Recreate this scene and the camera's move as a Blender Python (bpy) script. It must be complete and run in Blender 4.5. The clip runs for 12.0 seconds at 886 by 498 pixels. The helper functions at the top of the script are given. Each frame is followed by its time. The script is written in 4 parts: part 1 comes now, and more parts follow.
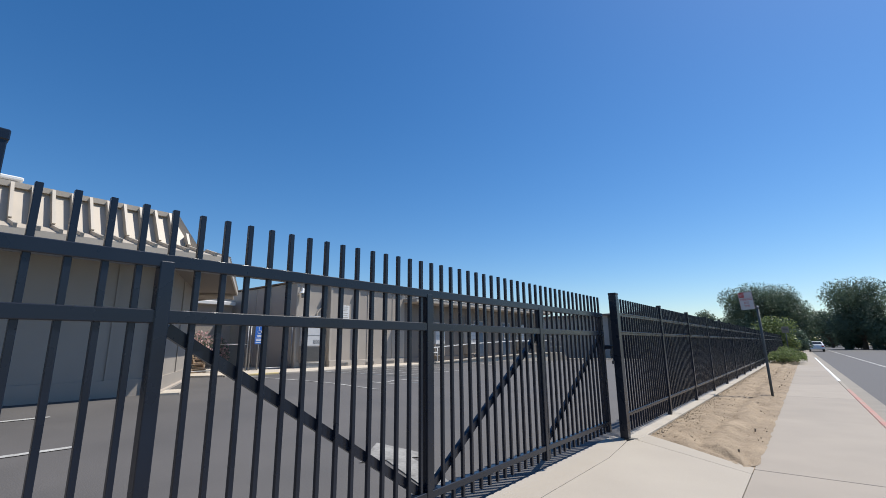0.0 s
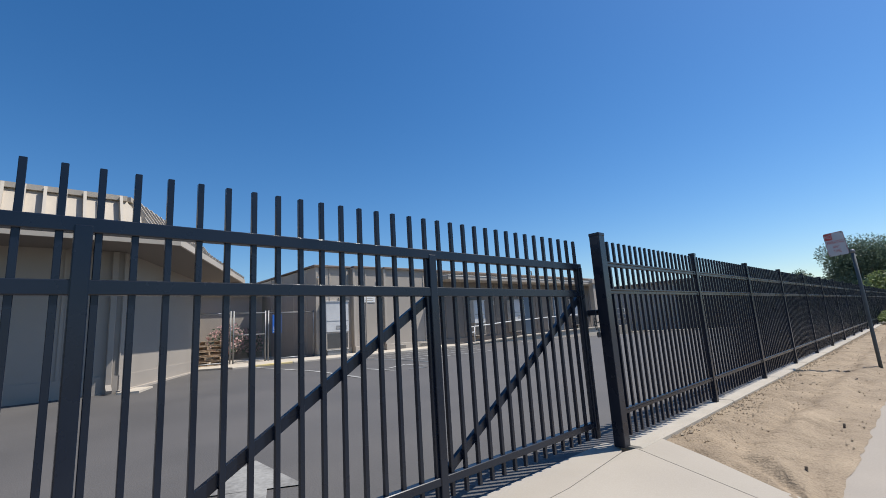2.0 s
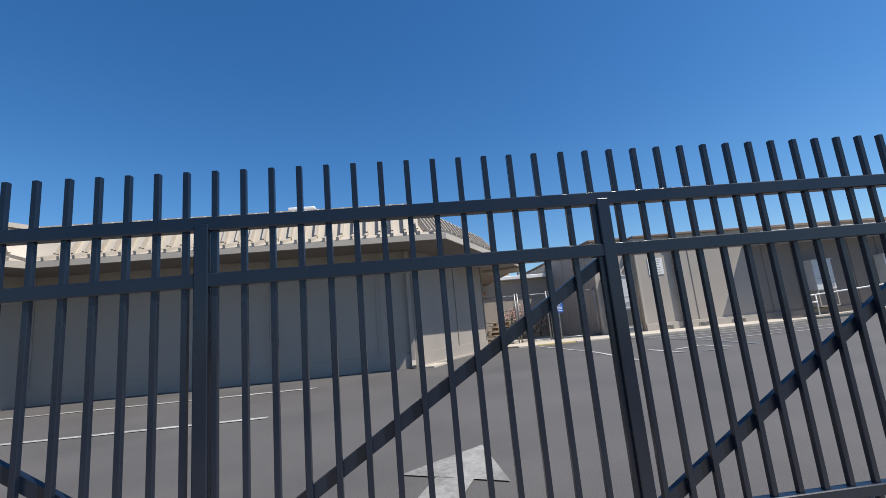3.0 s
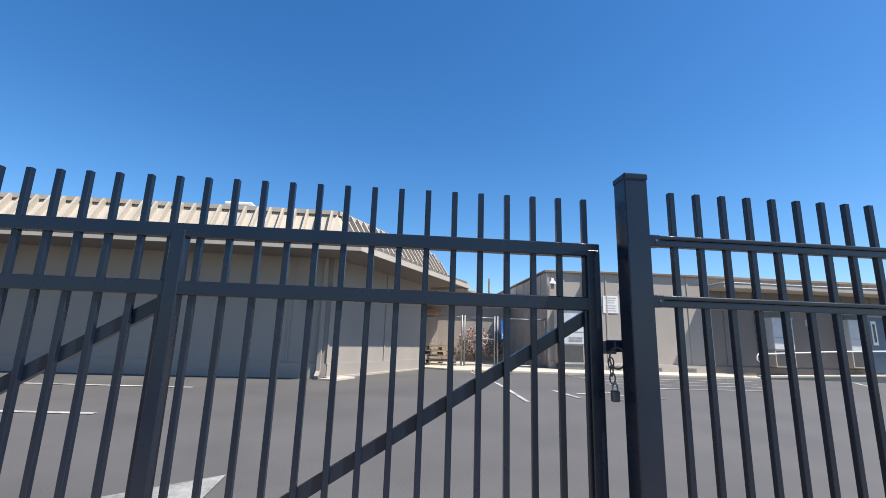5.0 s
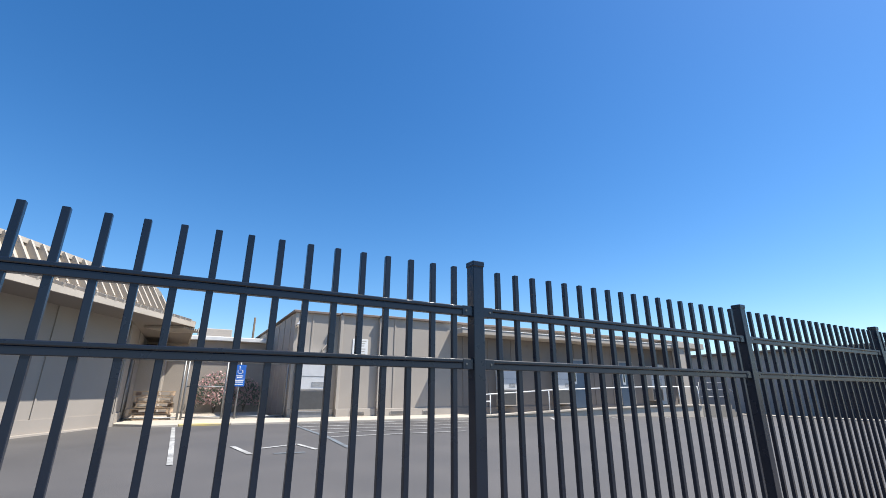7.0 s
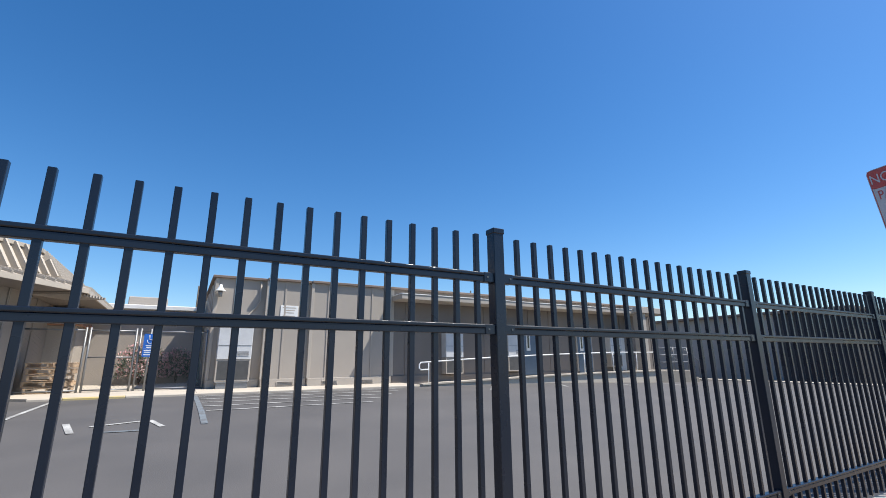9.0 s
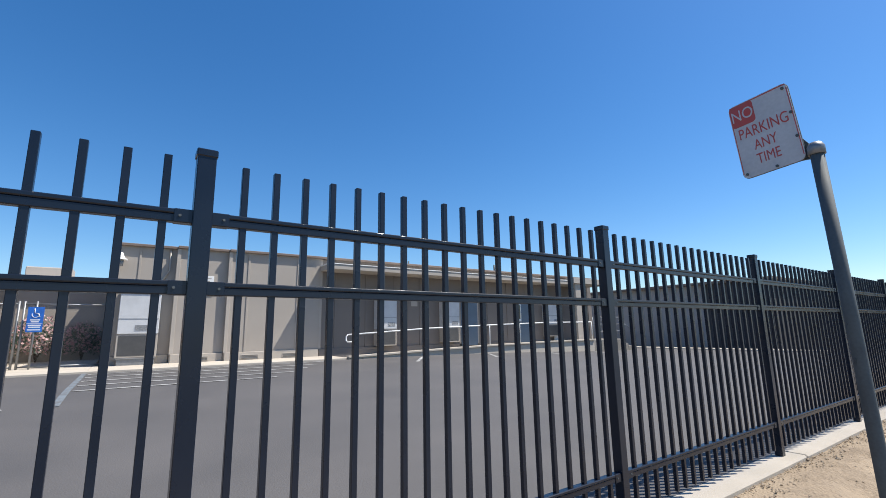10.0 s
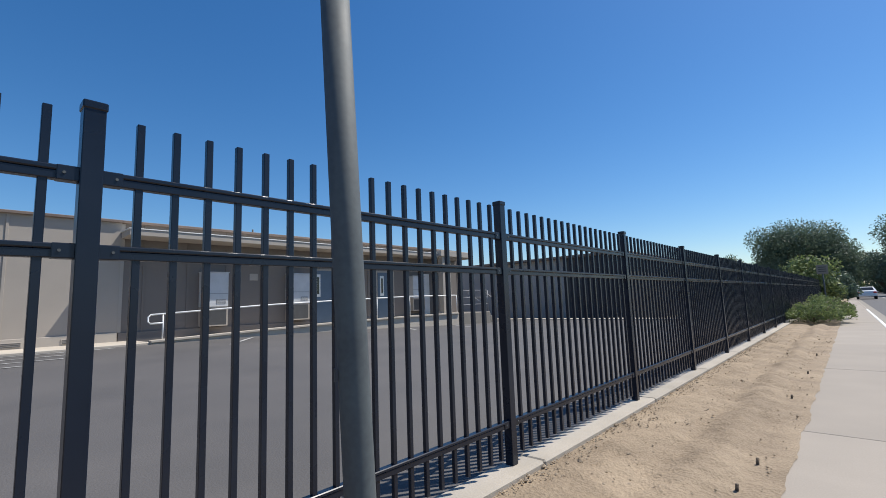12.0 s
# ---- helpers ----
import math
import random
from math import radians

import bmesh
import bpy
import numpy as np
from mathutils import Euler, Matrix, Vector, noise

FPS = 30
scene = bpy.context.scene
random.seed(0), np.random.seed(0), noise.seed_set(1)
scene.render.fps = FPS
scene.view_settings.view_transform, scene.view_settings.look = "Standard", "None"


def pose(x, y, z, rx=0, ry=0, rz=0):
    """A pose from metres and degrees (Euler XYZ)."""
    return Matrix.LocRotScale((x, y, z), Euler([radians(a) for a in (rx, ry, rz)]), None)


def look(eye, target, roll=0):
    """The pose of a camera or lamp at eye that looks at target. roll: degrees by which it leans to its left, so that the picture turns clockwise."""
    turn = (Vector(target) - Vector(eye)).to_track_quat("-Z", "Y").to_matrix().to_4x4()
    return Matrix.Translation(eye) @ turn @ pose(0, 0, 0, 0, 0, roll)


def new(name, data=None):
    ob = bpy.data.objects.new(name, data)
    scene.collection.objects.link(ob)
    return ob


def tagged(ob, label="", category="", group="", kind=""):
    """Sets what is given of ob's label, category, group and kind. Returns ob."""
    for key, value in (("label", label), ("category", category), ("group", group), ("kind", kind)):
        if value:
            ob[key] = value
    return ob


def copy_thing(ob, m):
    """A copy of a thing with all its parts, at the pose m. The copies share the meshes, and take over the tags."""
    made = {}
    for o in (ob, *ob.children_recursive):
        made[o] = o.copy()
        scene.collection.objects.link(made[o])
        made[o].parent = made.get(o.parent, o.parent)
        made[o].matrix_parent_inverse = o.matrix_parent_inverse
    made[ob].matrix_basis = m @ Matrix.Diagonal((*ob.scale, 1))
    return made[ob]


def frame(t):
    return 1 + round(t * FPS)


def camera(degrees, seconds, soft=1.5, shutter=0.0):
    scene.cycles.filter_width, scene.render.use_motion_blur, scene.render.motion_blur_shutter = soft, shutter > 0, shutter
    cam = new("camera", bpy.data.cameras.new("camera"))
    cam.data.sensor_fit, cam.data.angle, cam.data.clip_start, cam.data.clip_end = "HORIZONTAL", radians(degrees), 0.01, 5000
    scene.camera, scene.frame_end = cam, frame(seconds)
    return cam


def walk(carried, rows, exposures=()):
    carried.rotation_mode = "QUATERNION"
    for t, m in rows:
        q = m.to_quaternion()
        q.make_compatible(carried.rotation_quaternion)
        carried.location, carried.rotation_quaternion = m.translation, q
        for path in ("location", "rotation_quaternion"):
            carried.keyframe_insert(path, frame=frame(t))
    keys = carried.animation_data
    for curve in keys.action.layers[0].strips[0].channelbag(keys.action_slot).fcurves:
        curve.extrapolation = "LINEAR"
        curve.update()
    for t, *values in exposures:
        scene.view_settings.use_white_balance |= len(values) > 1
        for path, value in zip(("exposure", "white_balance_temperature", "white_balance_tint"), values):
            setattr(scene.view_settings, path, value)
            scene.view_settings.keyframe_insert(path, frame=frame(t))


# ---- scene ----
cam = camera(89.6, 12.0, soft=0.9)
PATH = [
    (0, (2.04, -8.881, 1.22), (0.823, -7.351, 1.641), -0.6),
    (0.5, (1.991, -8.363, 1.194), (0.799, -6.816, 1.624), -0.7),
    (1, (2.015, -7.709, 1.19), (0.811, -6.163, 1.587), -0.3),
    (1.5, (2.028, -7.046, 1.177), (0.766, -5.539, 1.547), 0.1),
    (2, (2.051, -6.406, 1.11), (0.611, -5.063, 1.461), -3.6),
    (2.2, (2.016, -6.199, 1.048), (0.426, -5.021, 1.339), -11.3),
    (2.5, (1.909, -5.877, 1.051), (0.063, -5.163, 1.34), -12.5),
    (2.7, (1.82, -5.706, 1.048), (-0.112, -5.29, 1.357), -9.7),
    (4.3, (1.787, -4.084, 1.077), (-0.172, -4.135, 1.476), -0.0),
    (4.5, (1.78, -3.915, 1.076), (-0.185, -3.914, 1.449), -0.1),
    (5, (1.803, -3.475, 1.163), (-0.147, -3.307, 1.572), 1.8),
    (5.5, (1.858, -2.964, 1.233), (0.0, -2.478, 1.791), 2.0),
    (6, (1.872, -2.392, 1.252), (0.097, -1.732, 1.894), 1.3),
    (6.5, (1.921, -1.837, 1.253), (0.259, -0.95, 1.926), 0.4),
    (7, (1.913, -1.249, 1.237), (0.243, -0.328, 1.842), 0.3),
    (7.5, (1.898, -0.665, 1.224), (0.214, 0.27, 1.765), 0.1),
    (9.5, (1.835, 1.653, 1.215), (0.164, 2.662, 1.647), -0.4),
    (10, (1.837, 2.246, 1.197), (0.227, 3.378, 1.555), -1.0),
    (10.5, (1.873, 2.819, 1.172), (0.33, 4.055, 1.473), -1.5),
    (11, (1.862, 3.421, 1.164), (0.381, 4.738, 1.433), -2.0),
    (11.5, (1.901, 4.006, 1.147), (0.519, 5.43, 1.4), -2.3),
    (12, (1.9, 4.586, 1.147), (0.565, 6.056, 1.385), -2.1),
]
EXPOSURES = [(0, -0.05), (1.5, -0.05), (2.7, 0.0), (4.3, 0.36), (6.5, 0.47), (7.7, 0.43), (9.3, 0.28), (10.5, 0.23), (12, -0.05)]
walk(cam, [(t, look(eye, target, roll)) for t, eye, target, roll in PATH], EXPOSURES)

# ---- world, sun, exposure ----
SUN = Vector((0.30, 0.526, 1.0)).normalized()
sun_el = math.asin(SUN.z)
sun_az = math.atan2(SUN.x, SUN.y)
world = bpy.data.worlds.new("sky")
scene.world = world
world.use_nodes = True
wn = world.node_tree
sky = wn.nodes.new("ShaderNodeTexSky")
sky.sky_type = 'NISHITA'
sky.sun_disc = False
sky.sun_elevation = sun_el
sky.sun_rotation = sun_az
sky.air_density, sky.dust_density, sky.ozone_density = 1.0, 0.4, 4.2
deep = wn.nodes.new("ShaderNodeHueSaturation")
deep.inputs["Hue"].default_value, deep.inputs["Saturation"].default_value = 0.502, 1.285
wn.links.new(sky.outputs[0], deep.inputs["Color"])
wn.links.new(deep.outputs[0], wn.nodes["Background"].inputs[0])
wn.nodes["Background"].inputs[1].default_value = 0.132
sun_lamp = new("sun", bpy.data.lights.new("sun", "SUN"))
sun_lamp.data.energy, sun_lamp.data.angle = 6.2, radians(0.53)
sun_lamp.data.color = (1.0, 0.95, 0.87)
sun_lamp.matrix_world = look((0, 0, 30), Vector((0, 0, 30)) - SUN)


# ---- materials ----
def material(name, colour, rough=0.6, metal=0.0, second=None, scale=6.0, fine=60.0, bump=0.15, depth=0.004,
             mix=0.5, island=0.0, stretch=(1, 1, 1)):
    """A procedural surface: two scales of colour noise and a fine relief."""
    m = bpy.data.materials.new(name)
    m.use_nodes = True
    nt, b = m.node_tree, m.node_tree.nodes["Principled BSDF"]
    N = lambda k: nt.nodes.new("ShaderNode" + k)
    L = nt.links.new
    co, mp = N("TexCoord"), N("Mapping")
    L(co.outputs["Object"], mp.inputs[0])
    mp.inputs["Scale"].default_value = stretch
    geo = N("NewGeometry")
    L(geo.outputs["Position"], mp.inputs[0])
    n1, n2 = N("TexNoise"), N("TexNoise")
    n1.inputs["Scale"].default_value, n1.inputs["Detail"].default_value = scale, 5
    n2.inputs["Scale"].default_value, n2.inputs["Detail"].default_value = fine, 4
    L(mp.outputs[0], n1.inputs[0])
    L(mp.outputs[0], n2.inputs[0])
    second = second or tuple(c * 0.72 for c in colour)
    add = N("Math")
    add.operation = 'MULTIPLY_ADD'
    L(n1.outputs[0], add.inputs[0])
    add.inputs[1].default_value = 0.62
    half = N("Math")
    half.operation = 'MULTIPLY'
    L(n2.outputs[0], half.inputs[0])
    half.inputs[1].default_value = 0.38
    L(half.outputs[0], add.inputs[2])
    ramp = N("ValToRGB")
    ramp.color_ramp.elements[0].position, ramp.color_ramp.elements[1].position = 0.5 - 0.5 * mix * 0.5, 0.5 + 0.5 * mix * 0.5
    ramp.color_ramp.elements[0].color, ramp.color_ramp.elements[1].color = (*second, 1), (*colour, 1)
    L(add.outputs[0], ramp.inputs[0])
    out = ramp.outputs[0]
    if island:
        info, hsv, val = N("ObjectInfo"), N("HueSaturation"), N("MapRange")
        L(info.outputs["Random"], val.inputs[0])
        val.inputs["To Min"].default_value, val.inputs["To Max"].default_value = 1 - island, 1 + island
        L(val.outputs[0], hsv.inputs["Value"])
        L(out, hsv.inputs["Color"])
        out = hsv.outputs[0]
    L(out, b.inputs["Base Color"])
    rr = N("MapRange")
    rr.inputs["To Min"].default_value, rr.inputs["To Max"].default_value = max(0.02, rough - 0.1), min(1, rough + 0.1)
    L(n1.outputs[0], rr.inputs[0])
    L(rr.outputs[0], b.inputs["Roughness"])
    b.inputs["Metallic"].default_value = metal
    if bump:
        bp = N("Bump")
        bp.inputs["Strength"].default_value, bp.inputs["Distance"].default_value = bump, depth
        L(n2.outputs[0], bp.inputs["Height"])
        L(bp.outputs[0], b.inputs["Normal"])
    return m


M_BLACK = material("black_powder_coat", (0.008, 0.0138, 0.027), 0.28, 0, (0.006, 0.0105, 0.021), 4, 300, 0.05, 0.001)
M_BLACK.node_tree.nodes["Principled BSDF"].inputs["Specular IOR Level"].default_value = 0.42
M_ASPHALT = material("asphalt", (0.106, 0.099, 0.095), 0.74, 0, (0.066, 0.063, 0.061), 0.7, 70, 0.6, 0.006, 0.9)
M_ROAD = material("road_asphalt", (0.10, 0.098, 0.10), 0.85, 0, (0.075, 0.073, 0.075), 0.5, 120, 0.4, 0.006, 0.9)
M_CONC = material("concrete", (0.325, 0.285, 0.24), 0.85, 0, (0.25, 0.22, 0.185), 1.3, 90, 0.3, 0.004, 0.9, 0.06)
M_APRON = material("apron_concrete", (0.385, 0.345, 0.29), 0.85, 0, (0.31, 0.275, 0.23), 1.1, 90, 0.3, 0.004, 0.9, 0.04)
M_CONCOLD = material("old_concrete", (0.27, 0.245, 0.21), 0.9, 0, (0.19, 0.175, 0.15), 2.5, 70, 0.4, 0.006, 0.9, 0.06)
M_WALK = material("pale_walkway_concrete", (0.50, 0.445, 0.37), 0.85, 0, (0.40, 0.355, 0.295), 1.6, 80, 0.3, 0.004, 0.9)
M_DIRT = material("dry_soil", (0.36, 0.282, 0.195), 0.95, 0, (0.165, 0.122, 0.08), 1.5, 45, 0.8, 0.02, 0.8)
M_CLOD = material("dry_clods", (0.40, 0.32, 0.23), 0.95, 0, (0.30, 0.235, 0.165), 9, 60)
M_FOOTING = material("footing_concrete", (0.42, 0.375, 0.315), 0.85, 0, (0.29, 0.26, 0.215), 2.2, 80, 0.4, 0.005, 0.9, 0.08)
M_FIELD = material("dry_ground", (0.30, 0.23, 0.14), 0.95, 0, (0.16, 0.15, 0.08), 0.08, 3, 0.5, 0.05, 0.8)
M_STUCCO = material("beige_siding", (0.37, 0.328, 0.284), 0.75, 0, (0.325, 0.287, 0.247), 1.2, 120, 0.2, 0.003, 0.8)
M_TRIM = material("beige_trim", (0.415, 0.37, 0.318), 0.7, 0, (0.355, 0.315, 0.27), 2, 90, 0.15, 0.003, 0.8)
M_BROWN = material("brown_trim", (0.20, 0.15, 0.12), 0.7, 0, (0.15, 0.112, 0.09), 2, 60)
M_RIB = material("cream_metal_roof", (0.45, 0.397, 0.33), 0.5, 0, (0.385, 0.34, 0.28), 1.5, 60, 0.05)
M_WHITE = material("white_paint", (0.76, 0.76, 0.74), 0.5, 0, (0.66, 0.66, 0.64), 3, 60, 0.05)
M_LINE = material("worn_white_marking", (0.50, 0.50, 0.48), 0.8, 0, (0.15, 0.145, 0.14), 2.5, 26, 0.3, 0.003, 0.6)
M_FADED = material("faded_white_marking", (0.30, 0.295, 0.28), 0.8, 0, (0.13, 0.125, 0.12), 2.5, 26, 0.3, 0.003, 0.6)
M_YELLOW = material("yellow_kerb_paint", (0.56, 0.42, 0.13), 0.7, 0, (0.42, 0.35, 0.20), 4, 40)
M_RED = material("red_kerb_paint", (0.40, 0.19, 0.165), 0.85, 0, (0.33, 0.24, 0.20), 4, 40)
M_SIGNRED = material("sign_red", (0.55, 0.035, 0.03), 0.5, 0, (0.45, 0.05, 0.04), 8, 60, 0.05)
# sign white greyed to carry the shade on a face turned from the sun
M_SIGNWHITE = material("shaded_sign_white", (0.56, 0.56, 0.57), 0.55, 0, (0.47, 0.47, 0.48), 5, 60, 0.05)
M_FADEDRED = material("faded_sign_red", (0.50, 0.07, 0.06), 0.55, 0, (0.42, 0.09, 0.08), 8, 60, 0.05)
M_BLUE = material("sign_blue", (0.015, 0.13, 0.50), 0.5, 0, (0.015, 0.10, 0.40), 8, 60, 0.05)
M_LINEBLUE = material("worn_blue_marking", (0.16, 0.19, 0.215), 0.8, 0, (0.11, 0.115, 0.12), 6, 40, 0.3, 0.003)
M_GALV = material("galvanised_steel", (0.27, 0.275, 0.28), 0.5, 0.6, (0.20, 0.205, 0.21), 8, 90, 0.1, 0.001)
M_POLE = material("weathered_steel_pole", (0.088, 0.105, 0.110), 0.72, 0.0, (0.065, 0.075, 0.08), 9, 80, 0.2, 0.001)
M_WOOD = material("pallet_wood", (0.55, 0.40, 0.26), 0.85, 0, (0.36, 0.25, 0.16), 3, 60, 0.3, 0.003, 0.9, 0.2)
M_BARK = material("bark", (0.16, 0.12, 0.085), 0.9, 0, (0.08, 0.06, 0.045), 5, 40, 0.8, 0.02)
M_DOOR = material("blue_grey_door", (0.10, 0.145, 0.20), 0.5, 0, (0.085, 0.125, 0.17), 2, 60, 0.05)
# beige siding browned to carry the eave's shade; also on the mansard soffit
M_SHADEBROWN = material("shade_brown_siding", (0.195, 0.168, 0.148), 0.75, 0, (0.168, 0.145, 0.127), 1.2, 120, 0.2, 0.003, 0.8)
# beige siding darkened part-way, so some of the mansard eave's shade is in the paint
M_SIDING = material("shaded_mansard_siding", (0.31, 0.277, 0.242), 0.75, 0, (0.27, 0.241, 0.21), 1.2, 120, 0.2, 0.003, 0.8)
# near-black wall colour that carries the shade of a recess
M_SHADEDWALL = material("shaded_recess_wall", (0.07, 0.068, 0.07), 0.85, 0, (0.05, 0.05, 0.05), 0.6, 50, 0.2, 0.004)
M_GREYWALL = material("grey_wall", (0.36, 0.345, 0.33), 0.85, 0, (0.29, 0.28, 0.27), 0.6, 50, 0.2, 0.004)
M_GRILLE = material("dark_grille", (0.07, 0.07, 0.07), 0.6, 0, (0.05, 0.05, 0.05), 6, 60)
M_SHED = material("reddish_roof_edge", (0.36, 0.20, 0.13), 0.75, 0, (0.28, 0.15, 0.10), 2, 40)
M_CARPAINT = material("white_car_paint", (0.78, 0.79, 0.80), 0.2, 0, (0.74, 0.75, 0.76), 2, 40, 0)
M_TYRE = material("tyre_rubber", (0.02, 0.02, 0.02), 0.8)
M_APPLIANCE = material("grey_white_enamel", (0.56, 0.565, 0.57), 0.5, 0, (0.48, 0.485, 0.49), 3, 60, 0.05)
M_GLASS = material("dark_glass", (0.02, 0.025, 0.03), 0.06, 0, (0.02, 0.024, 0.028), 2, 40, 0)


def leaf_material(name, light, dark):
    m = bpy.data.materials.new(name)
    m.use_nodes = True
    nt, b = m.node_tree, m.node_tree.nodes["Principled BSDF"]
    geo, ramp = nt.nodes.new("ShaderNodeNewGeometry"), nt.nodes.new("ShaderNodeValToRGB")
    ramp.color_ramp.elements[0].color, ramp.color_ramp.elements[1].color = (*dark, 1), (*light, 1)
    nt.links.new(geo.outputs["Random Per Island"], ramp.inputs[0])
    nt.links.new(ramp.outputs[0], b.inputs["Base Color"])
    b.inputs["Roughness"].default_value = 0.6
    tr, mx = nt.nodes.new("ShaderNodeBsdfTranslucent"), nt.nodes.new("ShaderNodeMixShader")
    nt.links.new(ramp.outputs[0], tr.inputs[0])
    mx.inputs[0].default_value = 0.4
    nt.links.new(b.outputs[0], mx.inputs[1])
    nt.links.new(tr.outputs[0], mx.inputs[2])
    nt.links.new(mx.outputs[0], nt.nodes["Material Output"].inputs[0])
    return m


# dark green made paler and bluer, distance haze mixed into the colour
M_LEAF = leaf_material("hazed_foliage", (0.125, 0.175, 0.12), (0.085, 0.128, 0.088))
M_LEAF2 = leaf_material("light_foliage", (0.22, 0.27, 0.10), (0.10, 0.145, 0.05))
M_FLOWER = leaf_material("pink_blossom", (0.80, 0.62, 0.58), (0.65, 0.36, 0.38))


# ---- mesh helpers ----
def box(bm, x0, x1, y0, y1, z0, z1, bev=0.0):
    vs = [bm.verts.new((x, y, z)) for x in (x0, x1) for y in (y0, y1) for z in (z0, z1)]
    fs = [bm.faces.new([vs[i] for i in q]) for q in
          ((0, 1, 3, 2), (4, 6, 7, 5), (0, 4, 5, 1), (2, 3, 7, 6), (0, 2, 6, 4), (1, 5, 7, 3))]
    if bev:
        es = list({e for f in fs for e in f.edges})
        bmesh.ops.bevel(bm, geom=es, offset=bev, segments=1, profile=0.5, affect='EDGES')
    return bm


def bar(bm, a, b, w, h, up=(0, 0, 1)):
    """A square bar from a to b, w wide and h high."""
    a, b, up = Vector(a), Vector(b), Vector(up)
    d = (b - a).normalized()
    s = d.cross(up).normalized() * (w / 2)
    u = s.cross(d).normalized() * (h / 2)
    r = [[bm.verts.new(p + i * s + j * u) for i, j in ((-1, -1), (1, -1), (1, 1), (-1, 1))] for p in (a, b)]
    bm.faces.new(r[0][::-1])
    bm.faces.new(r[1])
    for i in range(4):
        bm.faces.new((r[0][i], r[0][(i + 1) % 4], r[1][(i + 1) % 4], r[1][i]))
    return bm


def tube(bm, pts, r, n=10, cap=True):
    """A round tube through pts; r is one radius or one for each point."""
    pts = [Vector(p) for p in pts]
    rs = r if isinstance(r, (list, tuple)) else [r] * len(pts)
    rings = []
    for i, p in enumerate(pts):
        d = (pts[min(i + 1, len(pts) - 1)] - pts[max(i - 1, 0)]).normalized()
        a = d.cross(Vector((0, 0, 1)) if abs(d.z) < 0.9 else Vector((1, 0, 0))).normalized()
        c = d.cross(a).normalized()
        rings.append([bm.verts.new(p + rs[i] * (math.cos(k * math.tau / n) * a + math.sin(k * math.tau / n) * c)) for k in range(n)])
    for q, w in zip(rings, rings[1:]):
        for k in range(n):
            f = bm.faces.new((q[k], q[(k + 1) % n], w[(k + 1) % n], w[k]))
            f.smooth = True
    if cap:
        bm.faces.new(rings[0][::-1])
        bm.faces.new(rings[-1])
    return bm


def prism(bm, outline, z0, z1):
    """A flat outline of (x, y), raised from z0 to z1."""
    lo = [bm.verts.new((x, y, z0)) for x, y in outline]
    hi = [bm.verts.new((x, y, z1)) for x, y in outline]
    n = len(lo)
    bm.faces.new(lo[::-1])
    bm.faces.new(hi)
    for i in range(n):
        bm.faces.new((lo[i], lo[(i + 1) % n], hi[(i + 1) % n], hi[i]))
    return bm


def mesh_of(bm, name, mat):
    bmesh.ops.recalc_face_normals(bm, faces=bm.faces)
    me = bpy.data.meshes.new(name)
    bm.to_mesh(me)
    bm.free()
    me.materials.append(mat)
    return me


def thing(name, label, category, group="", kind="", at=(0, 0, 0), turn=0):
    e = new(name)
    e.empty_display_size = 0.1
    e.matrix_world = pose(*at, 0, 0, turn)
    return tagged(e, label, category, group, kind)


def part(name, bm, mat, parent, label=""):
    me = bm if isinstance(bm, bpy.types.Mesh) else mesh_of(bm, name, mat)
    ob = new(name, me)
    ob.parent = parent
    if label:
        ob["label"] = label
    return ob


def solid(name, bm, mat, label, category, group="", kind=""):
    """A thing that is one mesh."""
    return tagged(new(name, mesh_of(bm, name, mat)), label, category, group, kind)


B = bmesh.new


# ---- ground ----
def lot_z(x, y=0.0):
    """The lot rises from the fence to the buildings and falls towards its far end."""
    if x > -0.2:
        return -0.03
    z = -0.03 + 0.33 * (-0.2 - x) / 7.8 if x > -8 else 0.30 + 0.02 * min(1, (-8 - x) / 4)
    k = max(0.0, min(1.0, (y - 10) / 17))
    k = k * k * (3 - 2 * k)
    return z * (1 - k) - 0.02 * k


bm = B()
bmesh.ops.create_grid(bm, x_segments=2, y_segments=2, size=2500)
bmesh.ops.translate(bm, verts=bm.verts, vec=(0, 0, -0.34))
solid("ground", bm, M_FIELD, "dry bare ground reaching to the horizon", "ground", kind="structure")

bm = B()
xs = [-0.2, -0.5, -0.7, -1, -2, -4, -6, -8, -10, -12, -14, -45]
rows = [[bm.verts.new((x, y, lot_z(x, y) - 0.006)) for x in xs] for y in (-40, -10, 0, 8, 10, 12, 14, 16, 18, 20, 22, 24, 26, 29.6)]
for a, b in zip(rows, rows[1:]):
    for i in range(len(xs) - 1):
        bm.faces.new((a[i], a[i + 1], b[i + 1], b[i]))
edge = [[bm.verts.new((x, y, lot_z(x) - 0.006)) for y in (-2.38, 29.6)] for x in (-0.07, -0.2)]
bm.faces.new((edge[0][0], edge[0][1], edge[1][1], edge[1][0]))
solid("parking_lot", bm, M_ASPHALT, "dark grey asphalt parking lot sloping up from the fence", "parking lot", kind="structure")

KX, PZ = 2.82, -0.11  # kerb line and pavement level
SKEW = -0.0125        # the street runs slightly askew to the fence


def street_strip(bm, x0, x1, y0, y1, z0, z1, bev=0.0):
    """A box along the street, following its skew."""
    for a, b in ((y0, min(y1, 150)), (150, y1)):
        if b > a:
            box(bm, x0, x1, a, b, z0, z1, bev)
    for v in bm.verts:
        v.co.x += SKEW * min(v.co.y, 150)
    return bm


solid("road", street_strip(B(), KX + 0.5, 17, -60, 400, -0.30, -0.25), M_ROAD, "grey asphalt street beside the pavement", "road", kind="structure")
